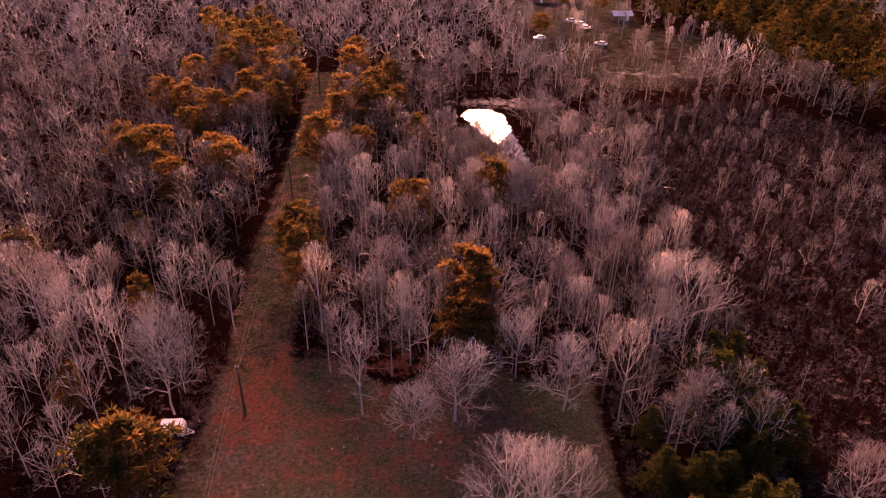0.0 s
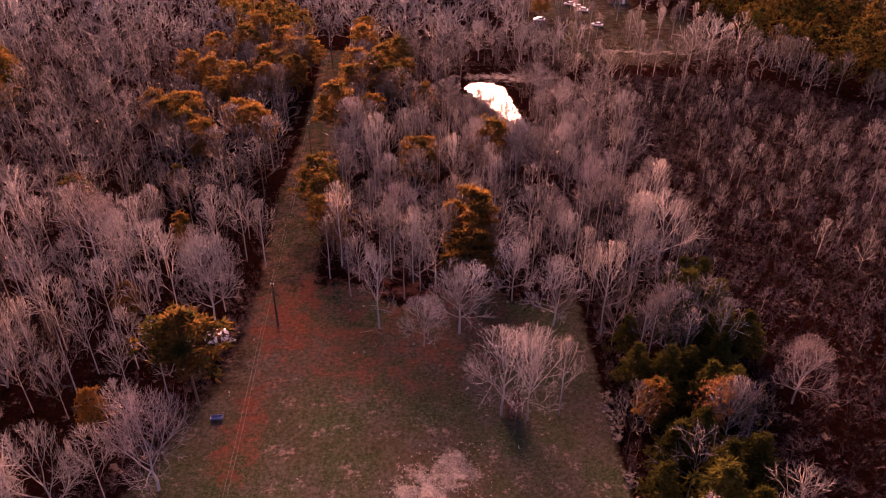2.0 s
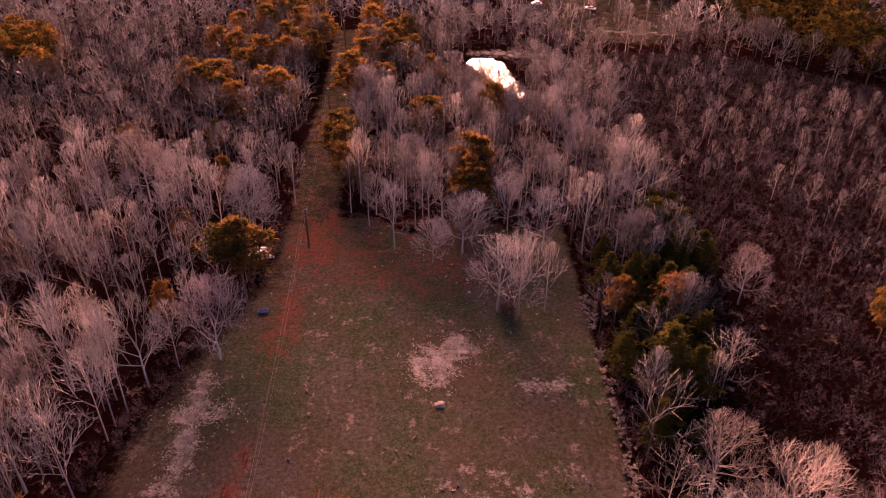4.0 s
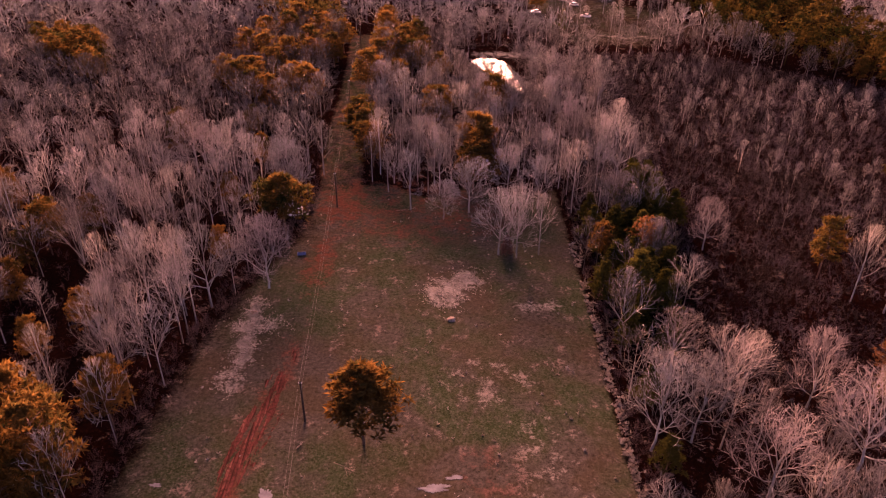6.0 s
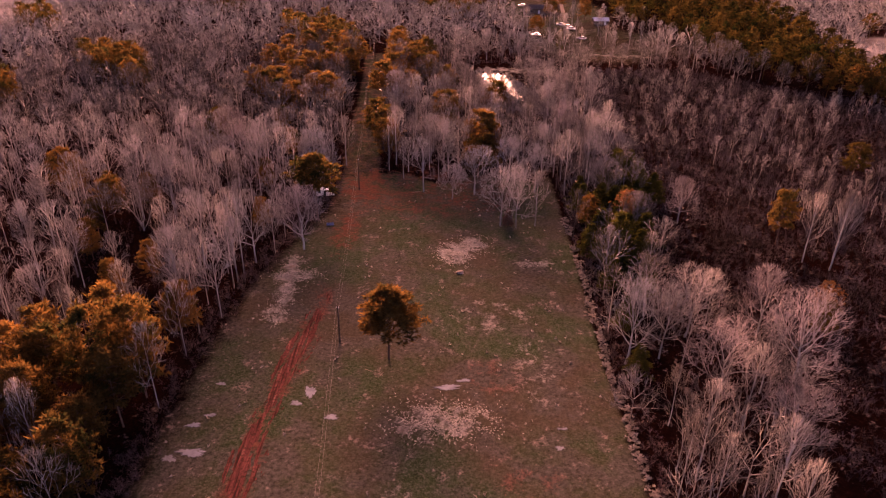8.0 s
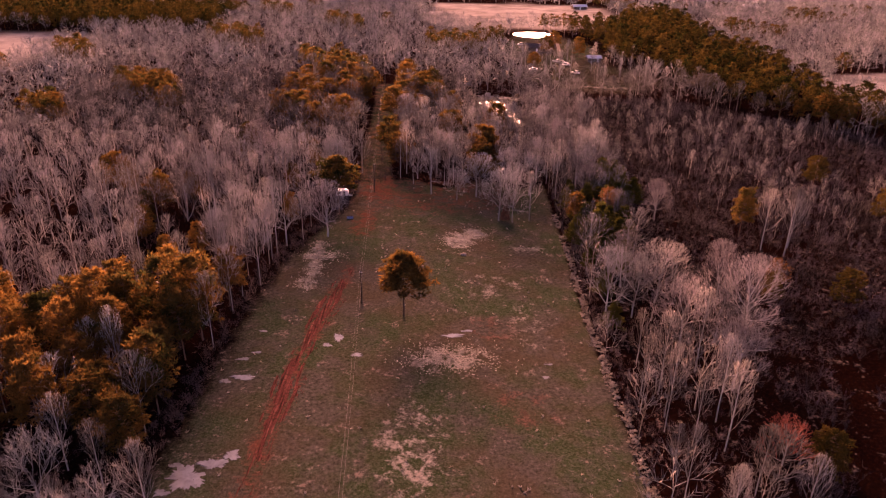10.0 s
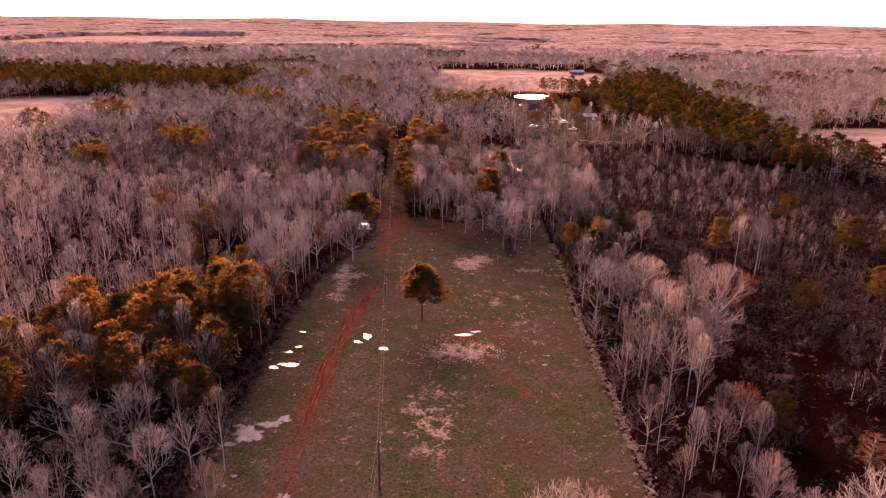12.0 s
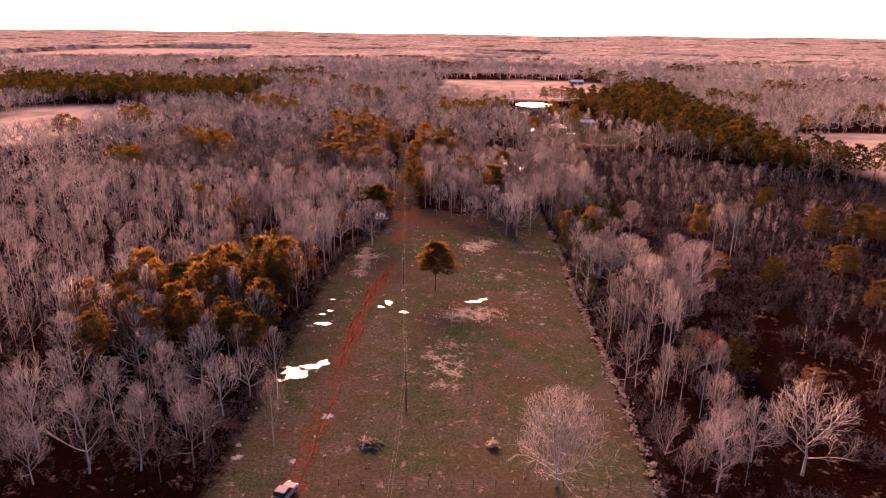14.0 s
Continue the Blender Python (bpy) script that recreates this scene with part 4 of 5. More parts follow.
for k, (cx, cy, rx, ry) in enumerate([(-37.6, -42.9, 2.4, 2.0), (-34.9, -40.2, 1.7, 1.0), (-32.9, -38.6, 1.2, 0.8), (-39.8, -45.6, 0.9, 0.6), (-39.9, -40.6, 0.8, 0.4), (-41.2, -66.4, 0.6, 0.4), (-36.8, -53.2, 0.4, 0.3), (-36.2, -20.7, 2.0, 0.6), (-38.8, -21.8, 0.9, 0.5), (-37.6, -15.6, 0.9, 0.45), (-35.9, -13.6, 0.8, 0.3), (-36.4, -6.8, 0.7, 0.3), (-23.0, -8.4, 0.7, 1.3), (-24.6, -10.9, 0.7, 0.5), (-19.2, -13.7, 1.0, 0.45), (-3.0, -7.0, 1.8, 0.55), (-0.6, -5.4, 0.9, 0.35), (12.6, -15.6, 0.6, 0.25), (11.7, -19.2, 0.6, 0.3), (-28.8, -57.5, 1.0, 0.8), (-31.8, -70.2, 0.7, 0.5), (-40.4, -69.6, 0.9, 0.6), (-29.6, -63.5, 0.4, 0.35), (-27.6, -2.5, 0.5, 0.4)]):
    pool("puddle", "shallow pale puddle in the wet winter grass", cx, cy, rx, ry, 300 + k)


def water_sheet(name, label, inside, x0, x1, y0, y1, step, z):
    """Level water over every cell that lies inside."""
    xs, ys = np.arange(x0, x1, step), np.arange(y0, y1, step)
    bm = bmesh.new()
    at = {}

    def corner(i, j):
        if (i, j) not in at:
            at[(i, j)] = bm.verts.new((xs[i] + 0.4 * math.sin(j * 1.7), ys[j] + 0.4 * math.sin(i * 2.3), z))
        return at[(i, j)]

    for i in range(len(xs) - 1):
        for j in range(len(ys) - 1):
            if inside(xs[i] + step / 2, ys[j] + step / 2):
                bm.faces.new((corner(i, j), corner(i + 1, j), corner(i + 1, j + 1), corner(i, j + 1)))
    me = bpy.data.meshes.new(name)
    bm.to_mesh(me)
    bm.free()
    me.materials.append(M_WATER)
    tagged(new(name, me), label, "water", kind="structure")


water_sheet("water", "bright still pond among bare trees", lambda x, y: pond_reach(x, y) < 1.0, 2, 26, 142, 186, 0.8, ground_z(15, 165) - 0.15)
water_sheet("water", "distant bright pond by the farm", lambda x, y: math.hypot((x - 54) / 13.5, (y - 393) / 15) < 1, 38, 70, 374, 412, 2.0, ground_z(54, 393) + 0.25)


def rutted_track():
    """Red clay track with parallel wheel ruts."""
    ys = np.arange(-84, 50, 0.6)
    us = np.linspace(-1.9, 1.9, 25)
    U, Y = np.meshgrid(us, ys)
    wob = 0.35 * np.sin(Y * 0.11) + 0.15 * np.sin(Y * 0.43)
    X = track_x(Y) + U * 1.3 * (1 + 0.12 * np.sin(Y * 0.21)) + wob
    rut = -0.09 * (np.exp(-((np.abs(U - 0.3 * np.sin(Y * 0.07)) - 0.85) / 0.2) ** 2) + 0.8 * np.exp(-((np.abs(U + 0.4) - 1.7) / 0.18) ** 2))
    g = np.random.default_rng(31)
    rim = 1.8 - np.abs(U) - 0.8 * np.abs(np.sin(Y * 0.37 + 1.3 * np.sign(U))) * np.abs(np.sin(Y * 0.13))
    Z = height(X, Y) + 0.05 + rut + 0.02 * g.normal(0, 1, U.shape) - 0.16 * np.clip(-rim + 0.4, 0, 1)
    Z -= 0.2 * smooth(6, 26, Y) * (0.4 + 0.6 * (np.sin(Y * 0.9 + U * 2) > 0))
    Z -= 0.2 * smooth(-34, -50, Y) * smooth(-78, -70, Y) * (np.abs(np.abs(U) - 0.8) > 0.3)
    Z -= 0.14 * (np.sin(U * 6.5 + 0.6 * np.sin(Y * 0.17)) + 0.6 * np.sin(Y * 0.31 + U) + 0.4 * np.sin(Y * 0.83) > 1.25)
    v = np.stack((X, Y, Z), -1).reshape(-1, 3)
    w = len(us)
    i = (np.arange(len(ys) - 1)[:, None] * w + np.arange(w - 1)[None]).ravel()
    tagged(new("road", raw_mesh("road", v, np.stack((i, i + 1, i + w + 1, i + w), 1), M_REDCLAY, True)), "rutted red clay vehicle track through the field", "dirt track", kind="structure")


rutted_track()


def country_road():
    bm = bmesh.new()
    xs = np.arange(-260, 261, 10.0)
    rows = [[bm.verts.new((x, y, ground_z(x, y) + z)) for x in xs] for y, z in ((-91.6, -0.1), (-91.3, 0.06), (-88.3, 0.12), (-85.3, 0.06), (-85.0, -0.1))]
    for a, b in zip(rows, rows[1:]):
        for k in range(len(xs) - 1):
            bm.faces.new((a[k], a[k + 1], b[k + 1], b[k]))
    me = bpy.data.meshes.new("road")
    bm.to_mesh(me)
    bm.free()
    me.materials.append(M_ASPHALT)
    tagged(new("road", me), "dark asphalt country road along the field", "road", kind="structure")


country_road()


def grass_row():
    """The bank of tan dry grass between field and eastern trees."""
    g = np.random.default_rng(41)
    y = np.arange(-80, 57, 0.66)
    y = y + g.normal(0, 0.22, len(y))
    x = wall_x(y) + 0.3 + g.normal(0, 0.2, len(y)) + 0.25 * np.sin(y * 0.35)
    thick = g.random(len(x)) < np.interp(y, [-80, 0, 57], [0.95, 0.8, 0.55])
    x, y = x[thick], y[thick]
    x, y = np.repeat(x, 7) + g.normal(0, 0.36, len(x) * 7), np.repeat(y, 7) + g.normal(0, 0.36, len(x) * 7)
    c = np.column_stack((x, y, height(x, y) + g.uniform(0.0, 0.3, len(y))))
    v, f = blades(g, c, 16, 0.48, 0.08, 1.1)
    tagged(new("dry_grass_bank", raw_mesh("dry_grass_bank", v, f, M_DRYGRASS)), "tan bank of tall dry grass clumps", "dry grass", kind="stuff")


grass_row()


def field_grass():
    g = np.random.default_rng(43)
    x, y = g.uniform(-44, 23, 20000), g.uniform(-80, 78, 20000)
    ok = in_field(x, y) > 0.5
    ok &= (np.sin(x * 0.5 + 2 * np.sin(y * 0.21)) + np.cos(y * 0.43 + np.sin(x * 0.3)) + g.normal(0, 0.8, len(x)) > 0.1) & (np.abs(x - track_x(y)) > 2.6)
    c = np.column_stack((x, y, height(x, y)))[ok]
    v, f = blades(g, c, 4, 0.17, 0.06, 1.2)
    tagged(new("field_grass", raw_mesh("field_grass", v, f, M_FIELDGRASS)), "sparse tufts of brown and green winter grass", "grass", kind="stuff")
    k = g.random(len(x)) < 0.035
    c = np.column_stack((x, y, height(x, y)))[ok & k]
    v, f = blades(g, c, 8, 0.5, 0.12, 1.2)
    tagged(new("dry_grass", raw_mesh("dry_grass", v, f, M_DRYGRASS)), "pale dry grass tufts dotted over the field", "grass", kind="stuff")


field_grass()


def weed_patch(k, cx, cy, rx, ry):
    """Pale dead weeds over a bare patch, ragged at the rim and broken by gaps."""
    g = np.random.default_rng(600 + k)
    n = int(70 * rx * ry)
    x, y = cx + rx * g.normal(0, 0.52, n), cy + ry * g.normal(0, 0.52, n)
    ok = np.sin(x * 2.1 + 1.4 * np.sin(y * 1.3)) + np.cos(y * 1.7 + x * 0.9) + g.normal(0, 0.5, n) > -0.5
    c = np.column_stack((x, y, height(x, y)))[ok]
    v, f = blades(g, c, 3, 0.26, 0.07, 0.9)
    tagged(new("weed_patch", raw_mesh("weed_patch", v, f, M_WEEDS)), "patch of pale grey dead weeds in the field", "weeds", kind="stuff")


for k, (cx, cy, rx, ry, _) in enumerate(SAND[:5] + SAND[5:6] + SAND[10:11]):
    weed_patch(k, cx, cy, rx, ry)


def dry_bush(x, y):
    g = np.random.default_rng(77)
    c = np.column_stack((g.normal(0, 0.38, (60, 2)), g.uniform(0.05, 0.5, 60)))
    v, f = blades(g, c, 16, 0.5, 0.08, 1.0)
    ob = tagged(new("dry_bush", raw_mesh("dry_bush", v, f, M_WEEDS)), "small pale dry bush alone in the grass", "bush")
    ob.location = (x, y, ground_z(x, y))


dry_bush(-1.4, -65.3)


# ---- power line ----
def utility_pole(x, y, h):
    root = tagged(new("utility_pole"), "dark weathered wooden pole carrying two wires", "utility pole", "poles of the power line")
    bm = bmesh.new()
    rod(bm, (0, 0, -0.3), (0, 0, h), 0.17, 0.12, 10)
    part("pole", bm, M_POLE, root)
    for s in (-0.2, 0.2):
        bm = bmesh.new()
        rod(bm, (s * 0.5, 0, h - 0.35), (s, 0, h - 0.2), 0.07, 0.05, 8)
        part("insulator", bm, M_WHITE, root, "white insulator")
    root.location = (x, y, ground_z(x, y))
    return root


POLES = [(-15.7, -118, 8.2), (-15.7, -55.6, 8.0), (-20.4, 4.0, 7.0), (-24.2, 66.0, 8.0), (-28.3, 126, 9.0), (-32.0, 192, 9.0), (-38, 262, 9.0), (-45, 340, 9.0)]
for x, y, h in POLES:
    utility_pole(x, y, h)
for (xa, ya, ha), (xb, yb, hb) in zip(POLES, POLES[1:]):
    for s in (-0.22, 0.22):
        a, b = Vector((xa + s, ya, ground_z(xa, ya) + ha - 0.28)), Vector((xb + s, yb, ground_z(xb, yb) + hb - 0.28))
        bm = bmesh.new()
        pts = [a.lerp(b, k / 12) - Vector((0, 0, 1.1 * (1 - (k / 6 - 1) ** 2))) for k in range(13)]
        for p, q in zip(pts, pts[1:]):
            rod(bm, p, q, 0.009, 0.009, 4)
        me = bpy.data.meshes.new("power_wire")
        bm.to_mesh(me)
        bm.free()
        me.materials.append(M_WIRE)
        tagged(new("power_wire", me), "thin sagging wire between two poles", "wire", "wires of the power line")


# ---- vehicles and small things ----
def wheel(parent, x, y, r, w, name="wheel"):
    bm = bmesh.new()
    rod(bm, (x - w / 2, y, r), (x + w / 2, y, r), r, r, 18)
    t = part(name, bm, M_RUBBER, parent)
    bm = bmesh.new()
    rod(bm, (x - w / 2 - 0.01, y, r), (x + w / 2 + 0.01, y, r), r * 0.58, r * 0.58, 14)
    part("rim", bm, M_STEEL, t)


def extrude_profile(bm, pts, x0, x1, bevel=0.05):
    a = [bm.verts.new((x0, y, z)) for y, z in pts]
    b = [bm.verts.new((x1, y, z)) for y, z in pts]
    bm.faces.new(a)
    bm.faces.new(b[::-1])
    for k in range(len(pts)):
        j = (k + 1) % len(pts)
        bm.faces.new((a[j], a[k], b[k], b[j]))
    bmesh.ops.recalc_face_normals(bm, faces=bm.faces)
    if bevel:
        bmesh.ops.bevel(bm, geom=list(bm.edges), offset=bevel, segments=2, affect="EDGES")


def pickup(x, y, yaw):
    """A white crew-cab pickup, nose towards +y."""
    root = tagged(new("pickup_truck"), "silver pickup truck with dark windows parked beside track", "truck")
    bm = bmesh.new()
    extrude_profile(bm, [(-2.8, 0.45), (-2.8, 1.12), (-1.0, 1.14), (1.2, 1.14), (2.5, 1.02), (2.75, 0.85), (2.75, 0.45)], -0.95, 0.95, 0.06)
    part("body", bm, M_SILVER, root)
    bm = bmesh.new()
    extrude_profile(bm, [(-1.15, 1.12), (-1.0, 1.78), (0.55, 1.82), (1.35, 1.12)], -0.84, 0.84, 0.05)
    part("windows", bm, M_GLASS, root, "dark window glass")
    bm = bmesh.new()
    box(bm, -0.78, -0.95, 1.79, 0.78, 0.5, 1.87, 0.03)
    part("roof", bm, M_SILVER, root)
    bm = bmesh.new()
    box(bm, -0.78, -2.7, 1.125, 0.78, -1.25, 1.15, 0.01)
    part("bed", bm, M_RUBBER, root, "dark truck bed")
    for s in (-0.62, 0.62):
        bm = bmesh.new()
        box(bm, s - 0.2, 2.7, 0.7, s + 0.2, 2.78, 0.9, 0.02)
        part("headlight", bm, M_STEEL, root)
    for sx in (-0.86, 0.86):
        for sy in (-1.75, 1.75):
            wheel(root, sx, sy, 0.38, 0.26)
    root.matrix_basis = pose(x, y, ground_z(x, y), 0, 0, yaw)


pickup(-31.2, -78.9, -18)


def camper(x, y, yaw):
    """A small white travel trailer, its drawbar towards +y."""
    root = tagged(new("camper_trailer"), "small white travel trailer parked under a pine", "trailer")
    bm = bmesh.new()
    extrude_profile(bm, [(-1.9, 0.55), (-2.0, 1.6), (-1.6, 2.45), (1.5, 2.5), (1.95, 1.8), (1.9, 0.55)], -1.05, 1.05, 0.08)
    part("body", bm, M_WHITE, root)
    for sx in (-1.06, 1.06):
        bm = bmesh.new()
        box(bm, sx - 0.02, -1.4, 1.35, sx + 0.02, -0.5, 1.95, 0.01)
        part("window", bm, M_GLASS, root, "dark window")
        wheel(root, sx * 0.92, -0.1, 0.34, 0.2)
    bm = bmesh.new()
    box(bm, 1.04, 0.35, 0.62, 1.09, 1.0, 2.15, 0.01)
    part("door", bm, M_GLASS, root, "dark open doorway")
    bm = bmesh.new()
    box(bm, -0.4, -0.35, 2.49, 0.4, 0.45, 2.72, 0.05)
    part("roof_vent", bm, M_WHITE, root)
    for s in (-1, 1):
        bm = bmesh.new()
        rod(bm, (s * 0.75, 1.8, 0.55), (0, 3.3, 0.5), 0.06, 0.06, 8)
        part("drawbar", bm, M_WHITE, root)
    bm = bmesh.new()
    rod(bm, (0, 3.1, -0.02), (0, 3.1, 0.75), 0.06, 0.06, 8)
    part("jack", bm, M_STEEL, root)
    bm = bmesh.new()
    for s in (-0.16, 0.16):
        rod(bm, (s, 2.35, 0.5), (s, 2.35, 1.0), 0.15, 0.15, 12)
    part("gas_bottle", bm, M_WHITE, root)
    root.matrix_basis = pose(x, y, ground_z(x, y), 0, 0, yaw) @ Matrix.Diagonal((0.8, 0.8, 0.8, 1))


camper(-32.2, 62.0, -88)


def trough(x, y, yaw):
    root = tagged(new("feed_trough"), "blue plastic feed trough lying in the grass", "trough")
    bm = bmesh.new()
    box(bm, -1.0, -0.35, 0.0, 1.0, 0.35, 0.1, 0.03)
    for a in ((-1.0, -0.38, 0.05, 1.0, -0.3, 0.5), (-1.0, 0.3, 0.05, 1.0, 0.38, 0.5), (-1.03, -0.38, 0.05, -0.95, 0.38, 0.5), (0.95, -0.38, 0.05, 1.03, 0.38, 0.5)):
        box(bm, *a, 0.02)
    part("body", bm, M_BLUE, root)
    bm = bmesh.new()
    for s in (-0.36, 0.36):
        rod(bm, (-1.05, s, 0.52), (1.05, s, 0.52), 0.045, 0.045, 8)
    part("rim", bm, M_BLUE, root)
    root.matrix_basis = pose(x, y, ground_z(x, y), 0, 0, yaw) @ Matrix.Diagonal((0.75, 0.75, 0.75, 1))


trough(-28.3, 46.8, 8)


def brush_pile(x, y):
    root = tagged(new("brush_pile"), "heap of cut dark branches and logs in grass", "brush pile")
    g = np.random.default_rng(51)
    for k in range(46):
        a, t = g.uniform(0, 6.28), g.uniform(0, 6.28)
        r = 1.9 * math.sqrt(g.random())
        c = Vector((math.cos(t) * r, math.sin(t) * r * 0.75, 0.1 + (1.1 - 0.45 * r) * g.random()))
        d = Vector((math.cos(a), math.sin(a), g.uniform(-0.12, 0.4))) * g.uniform(0.5, 1.25)
        w = g.uniform(0.035, 0.12)
        lo = min(c.z - abs(d.z), 0)
        bm = bmesh.new()
        rod(bm, c - d - Vector((0, 0, lo)), c + d - Vector((0, 0, lo)), w, w * 0.6, 6)
        part("branch", bm, M_DEADWOOD if k % 3 else M_POLE, root)
    root.location = (x, y, ground_z(x, y))


brush_pile(-20.7, -65.6)


def rock(x, y, s, seed, label="pale weathered field stone in the grass", mat=None):
    bm = bmesh.new()
    bmesh.ops.create_icosphere(bm, subdivisions=2, radius=1)
    for p in bm.verts:
        n = noise.noise(p.co * 1.3 + Vector((seed, 0, 0)))
        p.co = Vector((p.co.x * s, p.co.y * s * 0.7, max(-0.1, p.co.z * s * 0.4))) * (1 + 0.7 * n)
    me = bpy.data.meshes.new("rock")
    bm.to_mesh(me)
    bm.free()
    me.materials.append(mat or M_STONE)
    ob = tagged(new("rock", me), label, "rock", "stones in the field")
    ob.location = (x, y, ground_z(x, y))


for k, (x, y, s) in enumerate([(-0.6, 26.6, 0.8), (-33.0, 28.6, 0.6), (21.0, -51.0, 0.4), (20.6, -60, 0.35), (-12.4, 8.0, 0.5)]):
    rock(x, y, s, k)


def dead_cedar(x, y, h, w):
    ob = thing_at_origin("dead_cedar", "dark reddish dead cedar between oak trunks", "tree", *pine(97, 8, 6, 4, 26, 0.12, 0.03, "cone"), M_PINEBARK, M_CEDAR_DEAD, "dark dead foliage")
    ob.matrix_basis = Matrix.LocRotScale((x, y, ground_z(x, y)), None, (w, w, h))


dead_cedar(9.9, 47.6, 4.3, 3.0)


def fallen_limb(x, y, yaw, s):
    segs = bare_tree(401, "upright", (9, 4), False, 0.004)
    root = tagged(new("fallen_branch", raw_mesh("fallen_branch", *tubes(segs[0] + segs[1]), M_DEADWOOD)), "grey fallen branch lying on the grass", "branch", "fallen branches")
    root.matrix_basis = pose(x, y, ground_z(x, y) + 0.12 * s, 86, 0, yaw) @ Matrix.Diagonal((s, s * 0.5, s, 1))


fallen_limb(-15.5, -3.4, 60, 3.2)
fallen_limb(-11.5, 64.0, 100, 4.0)
fallen_limb(-9.5, 74.5, 80, 4.0)


# ---- fences ----
def wire_fence(label, a, b, step, h):
    root = tagged(new("wire_fence"), label, "fence")
    a, b = Vector(a), Vector(b)
    n = int((b - a).length / step)
    post_me = None
    for k in range(n + 1):
        p = a.lerp(b, k / n)
        z = ground_z(p.x, p.y)
        if post_me is None:
            bm = bmesh.new()
            rod(bm, (0, 0, -0.2), (0, 0, h), 0.05, 0.045, 6)
            ob = part("post", bm, M_POLE, root)
            post_me = ob.data
        else:
            ob = mesh_part("post", post_me, root)
        ob.location = (p.x, p.y, z)
    for hz in (0.35, 0.7, 1.05):
        bm = bmesh.new()
        rod(bm, (a.x, a.y, ground_z(a.x, a.y) + hz), (b.x, b.y, ground_z(b.x, b.y) + hz), 0.012, 0.012, 4)
        part("wire", bm, M_WIRE, root)


wire_fence("low wire fence on dark posts along the road", (-24, -75.6, 0), (21, -75.0, 0), 3.2, 1.25)
wire_fence("low fence of pale posts along the pond bank", (2, 196.5, 0), (31, 198, 0), 2.4, 1.3)


# ---- the farm beyond the pond ----
def shed(label, x, y, lx, ly, wall_h, roof_h, yaw, roof_mat, wall_mat):
    root = tagged(new("farm_building"), label, "building")
    bm = bmesh.new()
    extrude_profile(bm, [(-ly / 2, 0), (ly / 2, 0), (ly / 2, wall_h), (0, wall_h + roof_h - 0.1), (-ly / 2, wall_h)], -lx / 2, lx / 2, 0.0)
    part("wall", bm, wall_mat, root)
    for s in (-1, 1):
        bm = bmesh.new()
        e = ly / 2 + 0.5
        drop = roof_h * 0.5 / (ly / 2)
        pts = [(0, wall_h + roof_h), (s * e, wall_h - drop), (s * e, wall_h - drop + 0.14), (0, wall_h + roof_h + 0.14)]
        extrude_profile(bm, pts, -lx / 2 - 0.4, lx / 2 + 0.4, 0.0)
        part("roof", bm, roof_mat, root)
    for k in range(max(2, int(lx / 4))):
        for s in (-1, 1):
            px = -lx / 2 + (k + 0.5) * lx / max(2, int(lx / 4))
            bm = bmesh.new()
            if k == 1:
                box(bm, px - 0.5, s * (ly / 2 + 0.02) - 0.03, 0.02, px + 0.5, s * (ly / 2 + 0.02) + 0.03, 2.05, 0.01)
                part("door", bm, M_WHITE, root, "white door")
            else:
                box(bm, px - 0.55, s * (ly / 2 + 0.02) - 0.03, 1.0, px + 0.55, s * (ly / 2 + 0.02) + 0.03, 2.0, 0.01)
                part("window", bm, M_GLASS, root, "dark window")
    root.matrix_basis = pose(x, y, ground_z(x, y), 0, 0, yaw)


shed("small farm shed with pale bright metal roof", 76.5, 289, 7.5, 5.0, 2.2, 1.1, 4, M_ROOF, M_BROWNWALL)
shed("long low dark farmhouse with shingle roof", 50, 322, 18, 8, 2.7, 1.7, 2, M_SHINGLE, M_BROWNWALL)
shed("pale distant farm building with light roof", 118, 585, 13, 7, 2.6, 1.6, 8, M_ROOF, M_BROWNWALL)
shed("pale distant farm building with light roof", 300, 640, 18, 9, 3, 2, -5, M_ROOF, M_BROWNWALL)


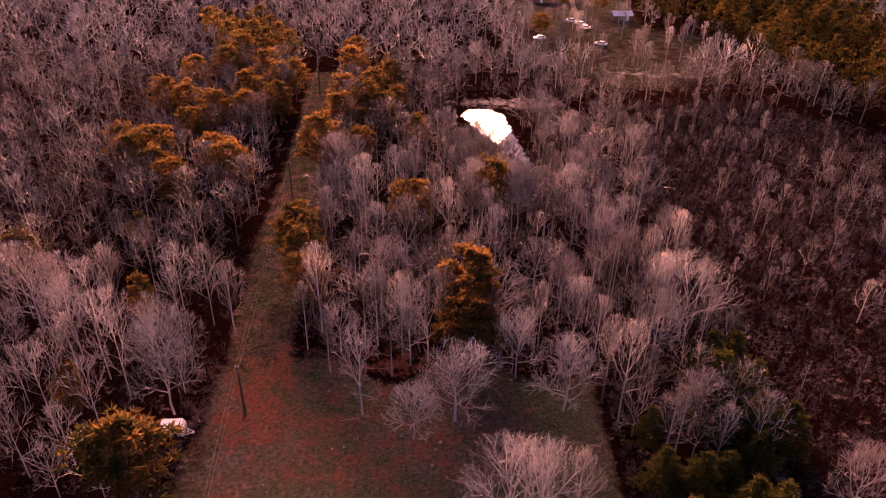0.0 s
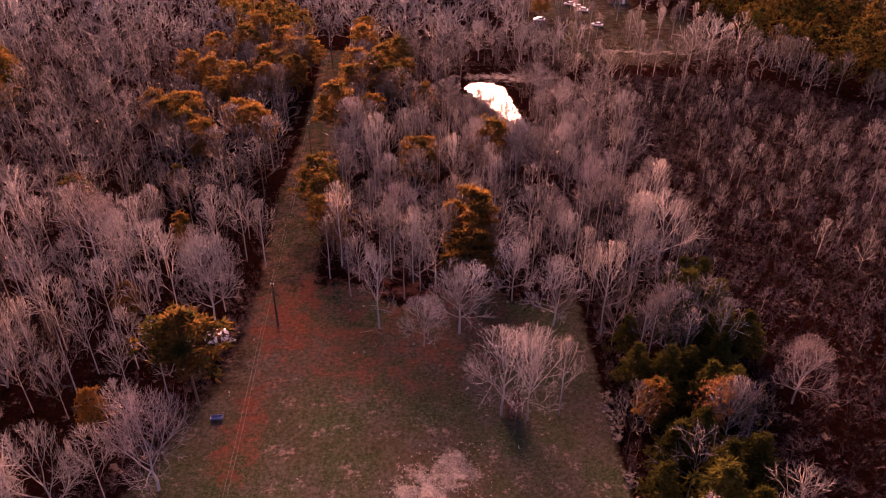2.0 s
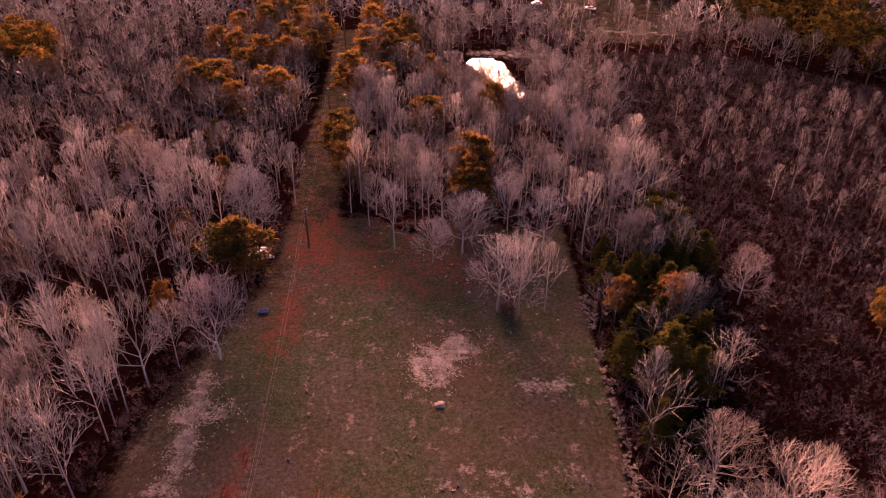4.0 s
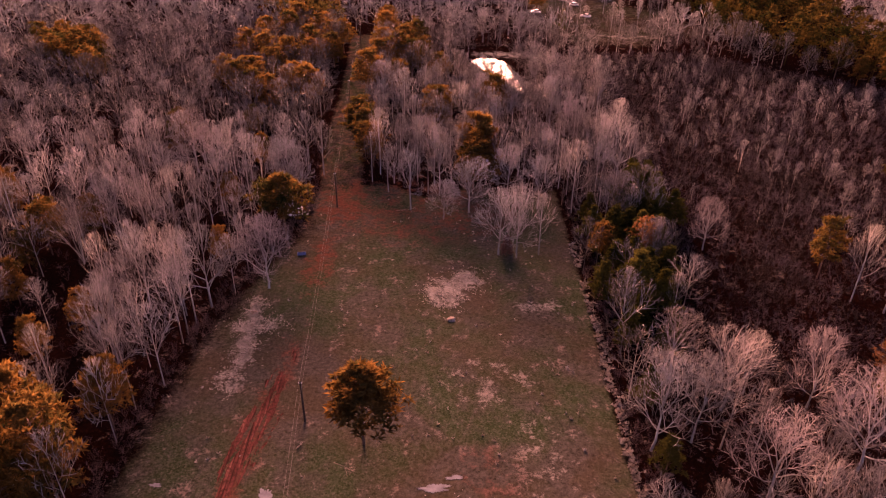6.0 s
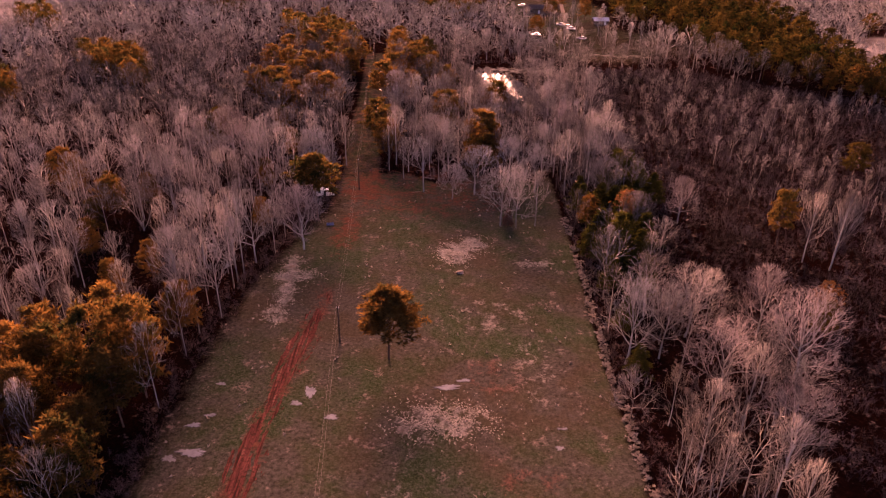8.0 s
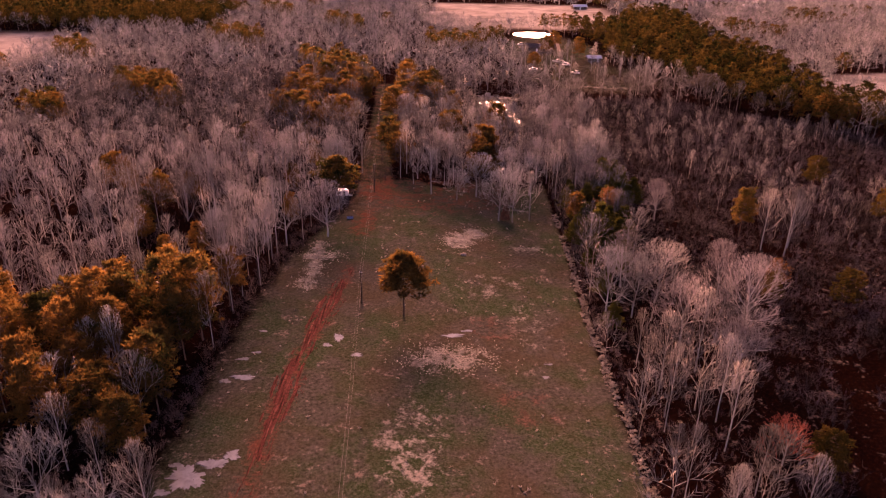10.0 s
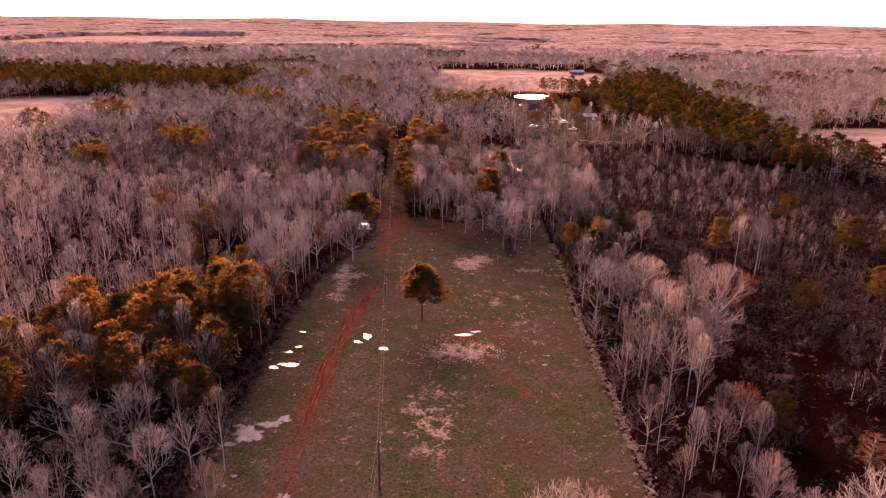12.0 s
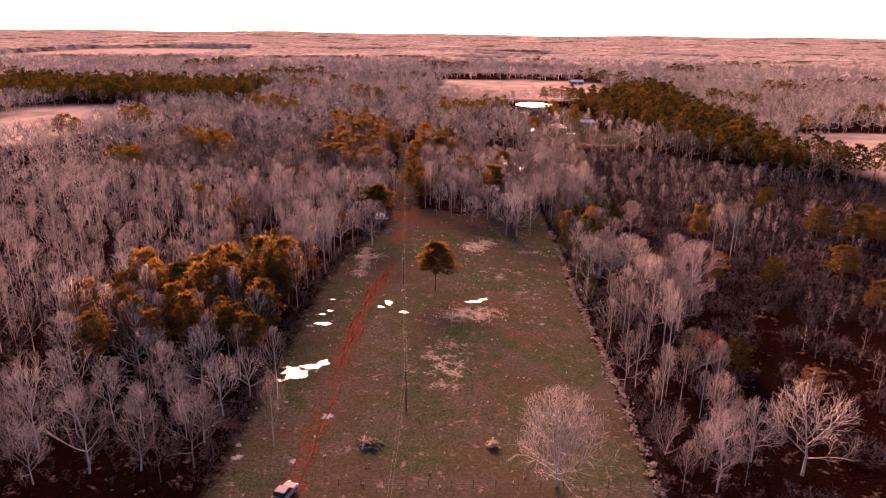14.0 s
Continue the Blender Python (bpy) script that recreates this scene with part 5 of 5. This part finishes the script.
def car(x, y, yaw, label="white car parked far off in the farmyard"):
    root = tagged(new("parked_car"), label, "car", "cars at the farm")
    bm = bmesh.new()
    extrude_profile(bm, [(-2.2, 0.4), (-2.2, 0.95), (2.0, 0.9), (2.2, 0.7), (2.2, 0.4)], -0.88, 0.88, 0.06)
    part("body", bm, M_WHITE, root)
    bm = bmesh.new()
    extrude_profile(bm, [(-1.7, 0.93), (-1.2, 1.42), (0.4, 1.42), (1.2, 0.9)], -0.76, 0.76, 0.04)
    part("windows", bm, M_GLASS, root, "dark window glass")
    bm = bmesh.new()
    box(bm, -0.7, -1.15, 1.41, 0.7, 0.35, 1.46, 0.02)
    part("roof", bm, M_WHITE, root)
    for sx in (-0.8, 0.8):
        for sy in (-1.35, 1.35):
            wheel(root, sx, sy, 0.32, 0.22)
    root.matrix_basis = pose(x, y, ground_z(x, y), 0, 0, yaw)


for x, y, yaw in ((55.0, 283, 70), (57.8, 278, 40), (58.6, 272, 80), (39, 255.5, 85), (60, 249, 60), (41, 345, 80)):
    car(x, y, yaw)


def driveway():
    bm = bmesh.new()
    prev = None
    for k in range(30):
        y = 268 + k * 6.5
        x = float(np.interp(y, [268, 320, 350, 400, 460], [56, 62, 65, 68, 70]))
        row = [bm.verts.new((x + s, y, ground_z(x + s, y) + 0.05)) for s in (-1.1, 1.1)]
        if prev:
            bm.faces.new((prev[0], prev[1], row[1], row[0]))
        prev = row
    me = bpy.data.meshes.new("road")
    bm.to_mesh(me)
    bm.free()
    me.materials.append(M_GRAVEL)
    tagged(new("road", me), "dull gravel farm drive", "drive", kind="structure")


driveway()
for x, y, h, w in ((39.5, 258, 9, 8), (52, 298, 12, 9), (70, 299, 12, 9), (46, 222, 9, 4), (60, 330, 11, 9)):
    stand(PINE if h != 9 or w > 5 else CEDAR, x, y, h, w)
for k in range(44):
    x, y = rng.uniform(28, 104), rng.uniform(204, 288)
    stand(TALL if k % 3 else PALE, x, y, rng.uniform(8, 13), rng.uniform(4.5, 7))
